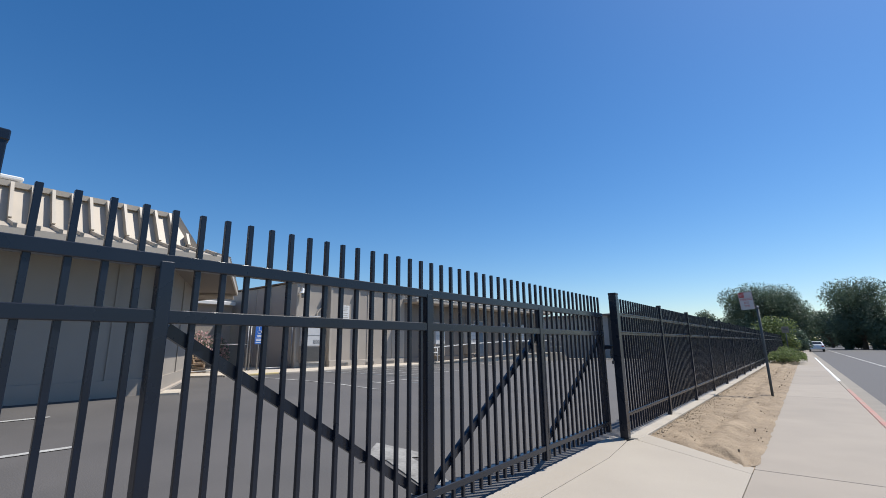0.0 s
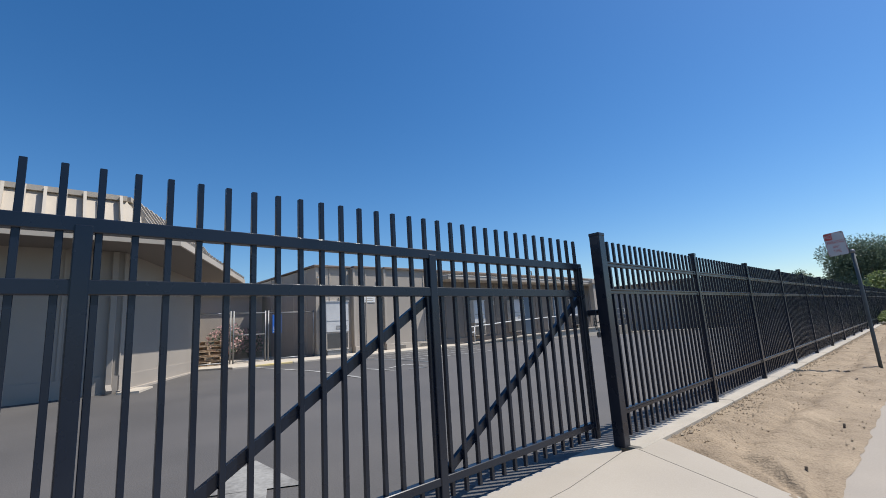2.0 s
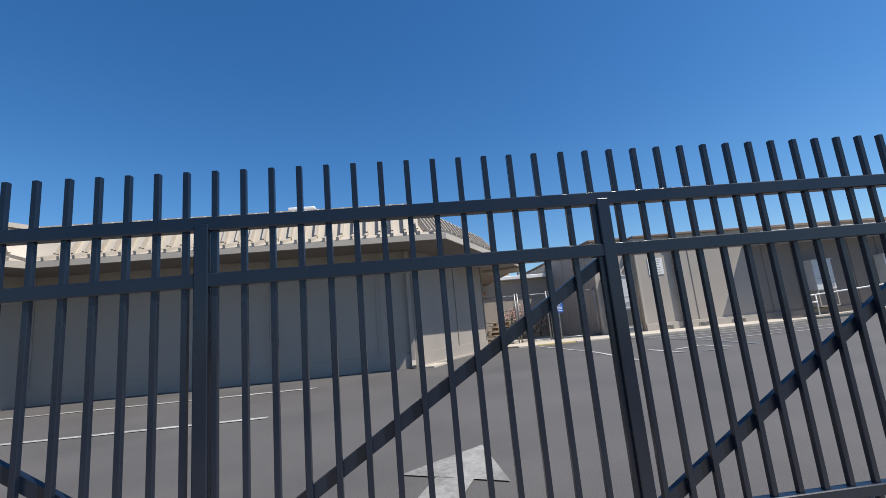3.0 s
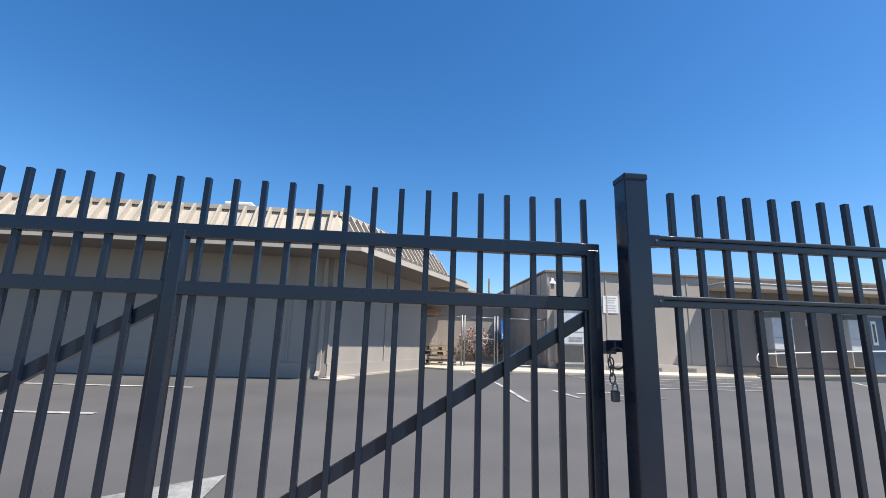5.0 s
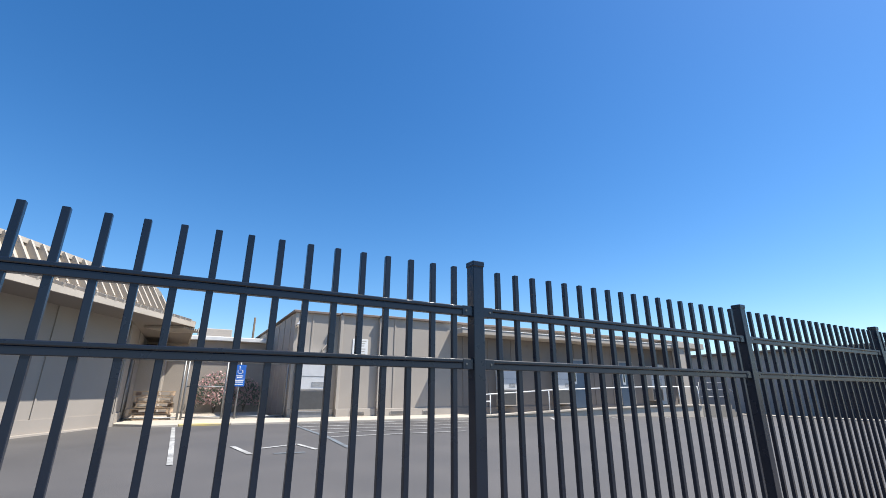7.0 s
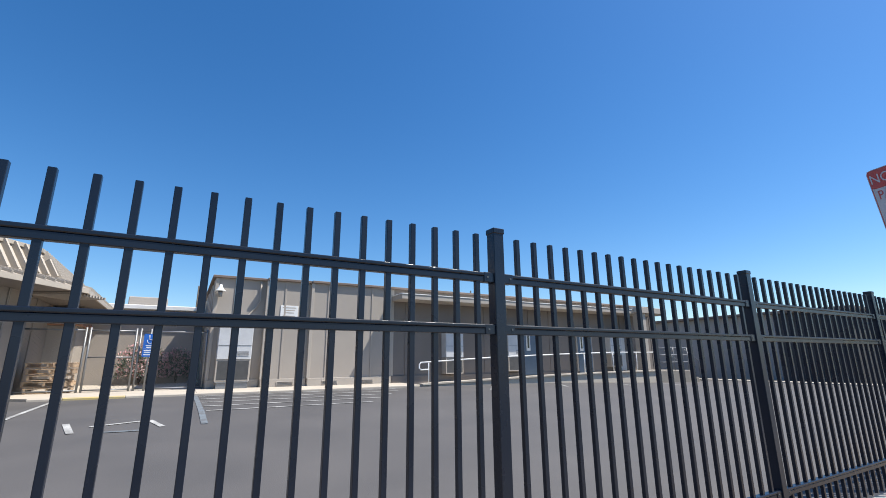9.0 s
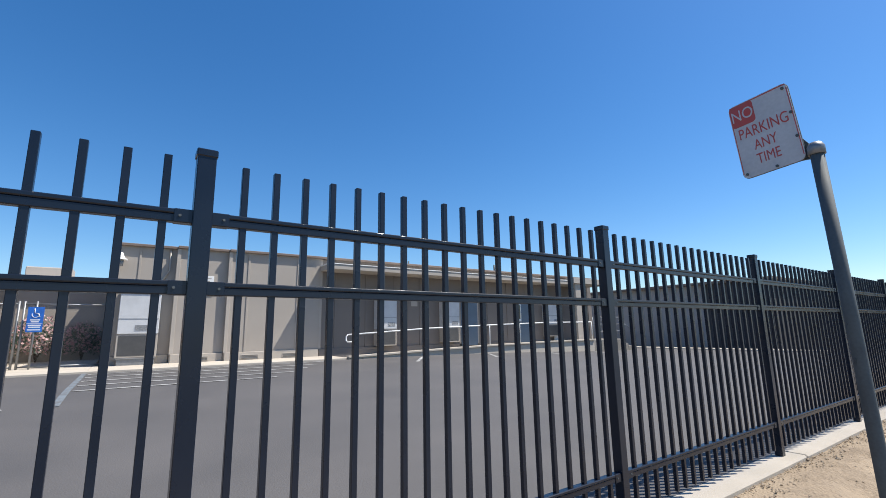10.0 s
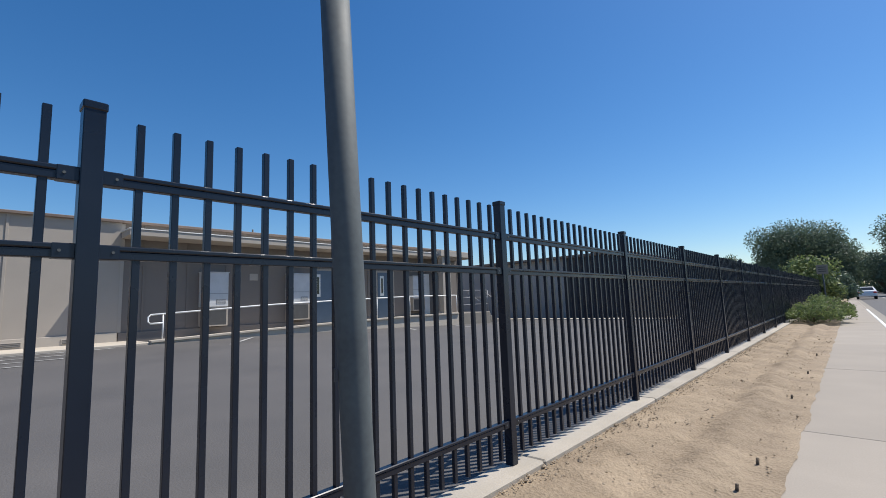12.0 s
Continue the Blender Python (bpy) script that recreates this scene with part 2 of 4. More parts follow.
solid("gutter", street_strip(B(), KX + 0.10, KX + 0.5, -60, 400, -0.30, -0.245), M_CONCOLD, "dull concrete gutter pan along the kerb", "gutter", kind="structure")

# pavement slabs
pavement = thing("pavement", "pale concrete pavement of long slabs with fine joints", "pavement", kind="structure")
SL = 4.2
for i in range(28):
    y0 = -2.80 + (i - 6) * SL
    bm = box(B(), 1.41, 2.0, y0 + 0.003, y0 + SL - 0.003, PZ - 0.15, PZ + random.uniform(-0.003, 0.002), 0.005)
    for v in bm.verts:
        if v.co.x > 1.7:
            v.co.x += KX - 0.004 - 2.0 + SKEW * v.co.y
    part("slab", bm, M_CONC, pavement)

# kerb: red near, white further on
kerb = thing("kerb", "concrete kerb painted faded red and further on white", "kerb", kind="structure")
for y0, y1, mat, lab in ((-60, -14, M_CONC, ""), (-14, 8.5, M_RED, "faded red painted kerb"), (8.5, 12, M_CONC, ""), (12, 40, M_WHITE, "white painted kerb"), (40, 400, M_CONC, "")):
    part("kerb_stone", street_strip(B(), KX, KX + 0.10, y0, y1, -0.30, PZ, 0.015), mat, kerb, lab)

# driveway apron
apron = thing("driveway_apron", "pale concrete driveway apron in front of the sliding gate", "driveway", kind="structure")


def sloped_panel(outline):
    """An apron panel that falls from the gate to the pavement."""
    bm = prism(B(), outline, -0.25, 0.0)
    for v in bm.verts:
        if v.co.z > -0.1:
            v.co.z = -0.012 - (0.0 - PZ - 0.012) * max(0.0, min(1.0, (v.co.x - 0.1) / 1.3))
    return bm


part("panel", sloped_panel([(-0.212, -30), (0.15, -30), (0.15, -3.6), (0.05, -2.62), (-0.05, -2.42), (-0.212, -2.42)]), M_APRON, apron)
for y0, y1 in ((-6.0, 0), (-9.2, -6.005), (-12.4, -9.205), (-30, -12.405)):
    if y1 == 0:
        part("panel", sloped_panel([(0.156, y0), (1.405, y0), (1.405, -3.02), (0.10, -2.45), (0.06, -2.62), (0.156, -3.6)]), M_APRON, apron)
    else:
        part("panel", sloped_panel([(0.156, y0), (1.405, y0), (1.405, y1), (0.156, y1)]), M_APRON, apron)
# raised flare beside the dirt
part("flare", sloped_panel([(1.405, -3.012), (1.405, -2.72), (1.15, -2.62), (0.60, -2.26), (0.10, -1.98), (0.10, -2.442)]), M_APRON, apron)

# dirt strip
bm = B()
nx, ny = 26, 560
grid = []
for j in range(ny + 1):
    yy = -2.78 + j * 0.045 if j < 500 else 19.72 + (j - 500) * 0.75
    row = []
    for i in range(nx + 1):
        u = i / nx
        x0, x1 = 0.13, 1.445 + 0.030 * noise.noise(Vector((0, yy * 1.7, 7))) + 0.012 * noise.noise(Vector((0, yy * 7, 7)))
        if yy < -1.95:
            # the strip ends along the flare in a rounded corner
            k = min(1, max(0, (-1.95 - yy) / 0.83))
            x0 = 0.13 + 1.17 * k
            x1 -= 0.13 * max(0, k - 0.5) ** 2 * 4
        xx = x0 + (x1 - x0) * u
        n = noise.noise(Vector((xx * 4, yy * 2.0, 0))) * 0.030 + noise.noise(Vector((xx * 9, yy * 8, 3))) * 0.026 + abs(noise.noise(Vector((xx * 14, yy * 12, 9)))) * 0.022 * (1 - u) + noise.noise(Vector((xx * 24, yy * 22, 5))) * (0.010 + 0.014 * (1 - u) ** 2)
        edge = min(1, min(u, 1 - u) * 5)
        # two shallow wheel ruts and a trodden bank
        w = 0.06 * noise.noise(Vector((1, yy * 0.5, 2)))
        for c, dep in ((0.46, 0.030), (0.82, 0.022)):
            n -= dep * math.exp(-((u - c - w) / 0.075) ** 2)
        n += 0.03 * math.exp(-((u - 0.64 - w) / 0.08) ** 2)
        row.append(bm.verts.new((xx + 0.02 * noise.noise(Vector((0, yy * 4, i))) , yy, PZ + 0.004 + edge * min(1, (x1 - x0) / 0.8) * (0.022 + n) + 0.062 * (1 - u) ** 1.4 * (1 if yy > -1.9 else max(0.0, 1 - (-1.9 - yy) / 0.5)))))
    grid.append(row)
for a, b in zip(grid, grid[1:]):
    for i in range(nx):
        f = bm.faces.new((a[i], a[i + 1], b[i + 1], b[i]))
        f.smooth = True
solid("dirt_strip", bm, M_DIRT, "dry tan dirt strip between fence kerb and pavement", "dirt", kind="structure")

solid("soil_bed", box(B(), 0.2, 1.409, -2.95, -1.9, -0.33, PZ - 0.003), M_DIRT, "dry tan soil bed under the dirt strip", "dirt", kind="structure")

# concrete mow kerb under the fence
mow = thing("fence_kerb", "pale concrete strip footing under the metal fence", "kerb", kind="structure")
y0 = -2.44
for i in range(26):
    y1 = 2.44 * i + 0.20
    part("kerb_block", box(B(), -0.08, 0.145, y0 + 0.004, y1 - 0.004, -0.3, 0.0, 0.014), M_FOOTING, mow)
    y0 = y1

# ---- fence ----
S = 2.44
picket_me = mesh_of(box(B(), -0.0127, 0.0127, -0.0127, 0.0127, 0.06, 1.845, 0.002), "picket", M_BLACK)
post_me = mesh_of(box(B(), -0.032, 0.032, -0.032, 0.032, 0.0, 1.862, 0.003), "post", M_BLACK)
cap_me = mesh_of(box(B(), -0.036, 0.036, -0.036, 0.036, 1.855, 1.885, 0.004), "cap", M_BLACK)
bolt_me = mesh_of(tube(B(), [(0.018, 0, 0), (0.03, 0, 0)], 0.005, 8), "bolt", M_POLE)
brk_me = mesh_of(box(B(), -0.0225, 0.0225, 0.0, 0.062, -0.0255, 0.0255, 0.003), "bracket", M_BLACK)


def fence_panel(y0, y1):
    p = thing("picket_fence", "black powder-coated steel picket fence section on a concrete kerb", "fence",
              "fence sections along the pavement", at=(0, y0, 0))
    w = y1 - y0
    for z in (1.62, 1.36, 0.28):
        bm = box(B(), -0.017, 0.017, 0.03, w - 0.03, z - 0.024, z + 0.006, 0.003)
        box(bm, -0.021, 0.021, 0.03, w - 0.03, z + 0.0065, z + 0.024, 0.004)
        part("rail", bm, M_BLACK, p)
    n = 19
    for i in range(n):
        ob = part("picket", picket_me, M_BLACK, p)
        ob.location = (0, 0.142 + i * 0.1208 if w < 2.46 else 0.164 + i * 0.1211, 0)
    for z in (1.62, 1.36, 0.28):
        for yy, s in ((0.03, 1), (w - 0.03, -1)):
            br = part("bracket", brk_me, M_BLACK, p)
            br.location = (0, yy, z)
            br.scale = (1, s, 1)
            bo = part("bolt", bolt_me, M_POLE, br)
            bo.location = (-0.004, 0.042, 0.0)
    return p


def fence_post(y):
    p = thing("fence_post", "square black steel fence post with a flat cap", "fence post", "fence posts along the pavement", at=(0, y, 0))
    part("post", post_me, M_BLACK, p)
    part("cap", cap_me, M_BLACK, p)
    return p


NP = 25
proto = fence_panel(0, S)
for i in range(1, NP):
    copy_thing(proto, pose(0, i * S, 0))
first = fence_panel(-2.474, 0)
pp = fence_post(0)
for i in range(1, NP + 1):
    copy_thing(pp, pose(0, i * S, 0))

gp = thing("gate_post", "thick square black steel gate post with a flat cap", "gate post", at=(0, -2.494, 0))
part("post", box(B(), -0.051, 0.051, -0.051, 0.051, 0.0, 1.885, 0.004), M_BLACK, gp)
part("cap", box(B(), -0.055, 0.055, -0.055, 0.055, 1.88, 1.91, 0.006), M_BLACK, gp)

# ---- sliding gate ----
GX = -0.172
gate = thing("sliding_gate", "black steel sliding picket gate with diagonal braces, closed and chained", "gate")
gate.matrix_world = Matrix.Translation((GX, -2.6, 0)) @ pose(0, 0, 0, -0.05, 0, -0.35) @ Matrix.Translation((0, 2.6, 0))
G0, G1 = -13.5, -2.58
stiles = [-2.612, -4.45, -6.275, -8.10, -9.93, -11.76, -13.45]
for z, h in ((1.602, 0.06), (1.352, 0.06), (0.188, 0.05)):
    part("rail", box(B(), -0.025, 0.025, G0, G1, z - h / 2, z + h / 2, 0.004), M_BLACK, gate)
for yy in stiles:
    part("stile", box(B(), -0.03, 0.03, yy - 0.03, yy + 0.03, 0.07, 1.60, 0.004), M_BLACK, gate)
gpick = mesh_of(box(B(), -0.0127, 0.0127, -0.0127, 0.0127, 0.075, 1.85, 0.002), "picket", M_BLACK)
for i in range(88):
    ob = part("picket", gpick, M_BLACK, gate)
    # a slightly wider gap after each stile
    ob.location = (0.0, -2.642 - 0.1232 * i - 0.010 * ((i + 1) // 18 if i > 16 else 0), 0)
for (ya, za, yb, zb) in ((-2.63, 1.30, -4.41, 0.20), (-4.48, 1.30, -6.24, 0.20), (-8.06, 1.30, -6.31, 0.20), (-9.9, 1.30, -8.13, 0.20)):
    part("brace", bar(B(), (-0.028, ya, za), (-0.028, yb, zb), 0.055, 0.03, (1, 0, 0)), M_BLACK, gate)

# ---- buildings ----
def offset_outline(pts, d):
    """The polyline moved d to its right-hand side."""
    out = []
    for i, p in enumerate(pts):
        ns = []
        for a, b in ((i - 1, i), (i, i + 1)):
            if 0 <= a and b < len(pts):
                v = (Vector(pts[b]) - Vector(pts[a])).normalized()
                ns.append(Vector((v.y, -v.x)))
        n = sum(ns, Vector((0, 0))).normalized()
        out.append(Vector(p) + n * d / n.dot(ns[0]))
    return out


# -- west building with the mansard roof: a zigzag front
FRONT = [(-4.3, -15.65), (-8.6, -13.3), (-8.6, -5.1), (-12.9, -2.75), (-20.0, -2.75)]
FRONT = [Vector(p) for p in FRONT]
b1 = thing("mansard_building", "beige single-storey building with a ribbed cream metal mansard roof", "building")


def wall_run(bm, a, b, z0, z1, thick=0.2):
    d = (b - a).normalized()
    n = Vector((d.y, -d.x))
    q = [a, b, b - n * thick, a - n * thick]
    return prism(bm, [(p.x, p.y) for p in q], z0, z1)


ROOF = [*FRONT[:3], FRONT[3] + (FRONT[3] - FRONT[2]).normalized() * 0.62, FRONT[4] + Vector((0, 0.19))]
rim, knee, top = offset_outline(ROOF, 1.2), offset_outline(ROOF, 0.42), offset_outline(ROOF, -0.05)
EZ0, EZ1, KZ, RZ = 2.97, 3.10, 3.33, 4.06
for i, (a, b) in enumerate(zip(FRONT, FRONT[1:])):
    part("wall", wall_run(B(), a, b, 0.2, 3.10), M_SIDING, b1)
    d = (b - a).normalized()
    n = Vector((d.y, -d.x))
    ln = (b - a).length
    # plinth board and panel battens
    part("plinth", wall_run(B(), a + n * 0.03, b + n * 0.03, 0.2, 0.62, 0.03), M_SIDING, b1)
    k = 0.0
    while k < ln:
        c = a + d * k
        bm = B()
        bar(bm, (*(c + n * 0.015), 0.62), (*(c + n * 0.015), 2.98), 0.05, 0.02, (n.x, n.y, 0))
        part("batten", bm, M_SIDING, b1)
        k += 2.44
    # soffit, fascia, ribbed slope
    ra, rb, ka, kb, ta, tb = rim[i], rim[i + 1], knee[i], knee[i + 1], top[i], top[i + 1]
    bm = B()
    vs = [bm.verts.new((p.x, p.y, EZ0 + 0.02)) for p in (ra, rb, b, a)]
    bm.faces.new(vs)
    # underside reuses the siding colour that was browned for shade
    part("soffit", bm, M_SHADEBROWN, b1)
    bm = B()
    wall_run(bm, ra, rb, EZ0, EZ1, 0.04)
    part("fascia", bm, M_RIB, b1)
    bm = B()
    lo = [bm.verts.new((*ra, EZ1)), bm.verts.new((*rb, EZ1))]
    mid = [bm.verts.new((*ka, KZ)), bm.verts.new((*kb, KZ))]
    hi = [bm.verts.new((*ta, RZ)), bm.verts.new((*tb, RZ))]
    bm.faces.new((lo[0], lo[1], mid[1], mid[0]))
    bm.faces.new((mid[0], mid[1], hi[1], hi[0]))
    part("roof_slope", bm, M_RIB, b1)
    m = max(2, int((rb - ra).length / 0.28))
    up = Vector((n.x, n.y, 1)).normalized()
    for j in range(m + 1):
        base = ra.lerp(rb, j / m)
        inward = -n
        L = 0.95
        # ribs run straight up the slope, clipped at the hips
        s = (base - ra).dot(d)
        t0, t1 = (ta - ra).dot(d), (tb - ra).dot(d)
        full = (rb - ra).length
        f = 1.0
        if t0 > 0 and s < t0:
            f = s / t0
        if t1 < full and s > t1:
            f = min(f, (full - s) / (full - t1))
        if f < 0.05:
            continue
        run = 1.25 * f
        bm = B()
        kr = min(run, 0.78)
        kp = base + inward * kr
        kz = EZ1 + (KZ - EZ1) * kr / 0.78
        bar(bm, (*(base + n * 0.01), EZ1 + 0.02), (*kp, kz + 0.02), 0.05, 0.09, (0, 0, 1))
        if run > 0.80:
            p1 = base + inward * run
            bar(bm, (*(kp + n * 0.02), kz), (*(p1 + n * 0.02), KZ + (RZ - KZ) * (run - 0.78) / 0.47), 0.05, 0.24, up)
        part("roof_rib", bm, M_RIB, b1)
    bm = B()
    bar(bm, (*ta, RZ + 0.03), (*tb, RZ + 0.03), 0.16, 0.10)
    part("ridge_cap", bm, M_RIB, b1)
bm = B()
pts = [*top[:-1], Vector((-20, top[-1].y)), Vector((-20, -16)), Vector((-8, -22)), Vector((-4.4, -20))]
prism(bm, [(p.x, p.y) for p in pts], RZ - 0.25, RZ - 0.05)
part("roof_deck", bm, M_TRIM, b1)
bm = B()
prism(bm, [(-4.3, -15.65), (-4.3, -22), (-20, -22), (-20, -2.95), (-19.8, -2.95), (-19.8, -21.8), (-4.5, -21.8), (-4.5, -15.65)], 0.2, RZ - 0.1)
part("wall", bm, M_STUCCO, b1)

# open slatted eave at the outer corner
d1 = (FRONT[3] - FRONT[2]).normalized()
n1 = Vector((d1.y, -d1.x))
for k in range(11):
    p = ROOF[3] + d1 * (0.05 + k * 0.11)
    part("eave_slat", bar(B(), (*(p - n1 * 0.1), EZ0 - 0.03), (*(p + n1 * 1.05), EZ0 - 0.03), 0.05, 0.06), M_TRIM, b1)
# -- long low building facing the fence: four wall sections that step forward
b2 = thing("long_building", "long beige single-storey building with vertical siding and flat roof", "building")
SECT = [(1.8, 3.35, -14.22), (3.35, 4.8, -14.0), (4.8, 7.85, -13.88), (7.85, 23.4, -13.95)]
for y0, y1, fx in SECT:
    # the section from 7.85 on has the eave's shade painted into its siding
    part("wall", box(B(), fx - 0.35, fx, y0, y1, 0.3, 3.83), M_SHADEBROWN if y0 > 7 else M_STUCCO, b2)
    part("plinth", box(B(), fx, fx + 0.05, y0 + 0.02, y1 - 0.02, 0.3, 0.62, 0.008), M_SHADEBROWN if y0 > 7 else M_TRIM, b2)
    ym = y0 + 0.61
    while ym < y1 - 0.2:
        part("batten", box(B(), fx, fx + 0.022, ym - 0.03, ym + 0.03, 0.62, 3.83, 0.003), M_SHADEBROWN if y0 > 7 else M_STUCCO, b2)
        ym += 1.22 if y0 > 7 else 1.63
    part("corner_board", box(B(), fx - 0.02, fx + 0.04, y0 - 0.012, y0 + 0.09, 0.621, 3.82, 0.004), M_TRIM, b2)
    if y0 < 7:
        vy = y0 + 0.5
        while vy < y1 - 0.5:
            v = part("vent", box(B(), fx + 0.05, fx + 0.065, vy, vy + 0.55, 0.40, 0.54, 0.004), M_TRIM, b2)
            for k in range(3):
                part("slat", box(B(), fx + 0.065, fx + 0.072, vy + 0.03, vy + 0.52, 0.42 + k * 0.04, 0.435 + k * 0.04), M_GRILLE, v)
            vy += 1.3
    if y0 < 7:
        part("roof_edge", box(B(), fx - 0.4, fx + 0.10, y0 - (0.1 if y0 < 2 else 0), y1, 3.83, 3.91, 0.01), M_BROWN, b2, "brown roof edge trim")
side = part("wall", box(B(), -30, -14.57, 1.8, 2.0, 0.3, 3.83), M_STUCCO, b2)
for k in range(9):
    xx = -15.0 - k * 1.22
    part("batten", box(B(), xx - 0.04, xx + 0.04, 1.778, 1.80, 0.4, 3.83, 0.003), M_TRIM, b2)
part("wall", box(B(), -30, -14.30, 23.2, 23.4, 0.3, 3.83), M_STUCCO, b2)
part("roof", box(B(), -30, -14.57, 1.95, 23.35, 3.80, 3.86), M_GREYWALL, b2)
part("roof_edge", box(B(), -30, -14.62, 1.70, 2.05, 3.86, 3.91, 0.01), M_BROWN, b2, "brown roof edge trim")
part("roof_edge", box(B(), -14.4, -13.80, 7.85, 23.35, 3.83, 3.91, 0.01), M_BROWN, b2, "brown roof edge trim")
OX = -13.0
part("fascia", box(B(), -13.95, OX, 7.85, 23.0, 3.37, 3.545, 0.01), M_TRIM, b2)
part("flashing", box(B(), -13.95, OX + 0.02, 7.83, 23.02, 3.548, 3.575, 0.005), M_WHITE, b2, "white metal flashing strip")

# -- shaded building closing the lot
b3 = thing("shaded_building", "low dark grey-brown building in full shade behind the lot", "building")
part("wall", box(B(), -40, -11.0, 30, 30.25, -0.3, 3.55), M_GREYWALL, b3)
# right part and side wall: the recess's shade is put into the colour
part("wall", box(B(), -11.0, -7.6, 30, 30.25, -0.3, 3.55), M_SHADEDWALL, b3)
part("wall", box(B(), -7.85, -7.6, 30.25, 55, -0.3, 3.55), M_SHADEDWALL, b3)
part("roof", box(B(), -40, -7.3, 29.6, 55, 3.55, 3.70, 0.02), M_BROWN, b3)
solid("lot_kerb", box(B(), -24.0, -0.4, 26.9, 27.8, -0.3, 0.03, 0.02), M_WALK, "pale sunlit concrete kerb at the end of the lot", "kerb", kind="structure")


# ---- trees ----
def tree(name, x, y, h, w, seed, leaf, label, trunk_h=None, n=2600, size=0.55, blobs=9):
    rnd = random.Random(seed)
    t = thing(name, label, "tree", at=(x, y, -0.25))
    th = trunk_h or h * 0.3
    bm = B()
    tube(bm, [(0, 0, 0), (0.1, 0, th * 0.6), (0.0, 0.1, th), (0.2, 0, h * 0.7)], [h * 0.035, h * 0.028, h * 0.022, h * 0.008], 9)
    cl = []
    for k in range(blobs):
        a = k * 2.4 + rnd.random()
        r = w / 2 * rnd.uniform(0.2, 0.66)
        zz = rnd.uniform(th * 1.05, h * 0.80)
        c = Vector((math.cos(a) * r, math.sin(a) * r, zz))
        rad = min(w * 0.27, h - zz, zz - th * 0.5) * rnd.uniform(0.85, 1.1)
        cl.append((c, max(rad, w * 0.14)))
        tube(bm, [(0, 0, th * 0.9), c * 0.5 + Vector((0, 0, th * 0.35)), c], [h * 0.014, h * 0.009, h * 0.003], 6)
    cl.append((Vector((0, 0, h * 0.76)), h * 0.24))
    part("trunk", bm, M_BARK, t)
    verts, faces = [], []
    for k in range(n):
        c, rad = cl[rnd.randrange(len(cl))]
        d = Vector((rnd.gauss(0, 1), rnd.gauss(0, 1), rnd.gauss(0, 0.85))).normalized()
        p = c + d * rad * (rnd.random() ** 0.35)
        s = size * rnd.uniform(0.5, 1.1)
        u = Vector((rnd.gauss(0, 1), rnd.gauss(0, 1), rnd.gauss(0, 1))).normalized()
        v = u.cross(d + Vector((0.01, 0.02, 0.03))).normalized()
        i = len(verts)
        verts += [p - u * s * 0.5, p + v * s * 0.28, p + u * s * 0.5, p - v * s * 0.28]
        faces.append((i, i + 1, i + 2, i + 3))
    me = bpy.data.meshes.new("crown")
    me.from_pydata(verts, [], faces)
    me.materials.append(leaf)
    part("crown", me, leaf, t)
    return t


LD = "large dark green shade tree with a dense round crown"
tree("shade_tree", -4.8, 90, 12.3, 10.2, 1, M_LEAF, LD, trunk_h=1.6, n=26000, size=0.36, blobs=18)
tree("shade_tree", -0.3, 94, 12.0, 9.2, 2, M_LEAF, LD, trunk_h=1.6, n=26000, size=0.36, blobs=18)
tree("shade_tree", -15, 105, 8.6, 8, 3, M_LEAF, "dark green shade tree standing behind the fence", trunk_h=1.5, n=4000, size=0.6, blobs=12)
tree("shade_tree", -9.5, 100, 7.0, 7, 9, M_LEAF, "dark green shade tree standing behind the fence", trunk_h=1.2, n=3500, size=0.6, blobs=12)
tree("shade_tree", 9.8, 98, 12.8, 11, 4, M_LEAF, "tall dark street tree across the road", trunk_h=1.8, n=26000, size=0.36, blobs=18)
tree("shade_tree", 20, 92, 14.0, 13, 5, M_LEAF, "tall dark street tree across the road", trunk_h=2.0, n=12000, size=0.7, blobs=16)
tree("shade_tree", 6.5, 128, 9.0, 9, 6, M_LEAF, "dark street tree far down the road", trunk_h=1.2, n=5000, size=0.7, blobs=12)
tree("shade_tree", 2.2, 140, 8.5, 9, 7, M_LEAF2, "lighter green tree far down the street", trunk_h=1.0, n=4000, size=0.7, blobs=12)
tree("shade_tree", 14, 125, 6, 12, 10, M_LEAF, "low dark trees beyond the road", trunk_h=0.8, n=5000, size=0.7, blobs=14)
for k, (x, y, h, w) in enumerate(((-8, 112, 5.5, 9), (-3, 112, 5.0, 8), (6.5, 150, 6, 12), (17, 108, 5, 10), (26, 100, 9, 12), (0.5, 70, 3.2, 4), (-3, 64, 3.4, 5), (13, 95, 5.2, 9), (24, 90, 5.5, 10), (8.2, 100, 3.6, 5))):
    tree("far_tree", x, y, h, w, 40 + k, M_LEAF, "low dense dark green tree in the distance", trunk_h=0.5, n=4500, size=0.6 if y > 90 else 0.35, blobs=14)
tree("young_tree", -0.6, 52, 4.3, 4.6, 8, M_LEAF2, "small light green tree beside the fence", trunk_h=0.8, n=6000, size=0.3, blobs=14)


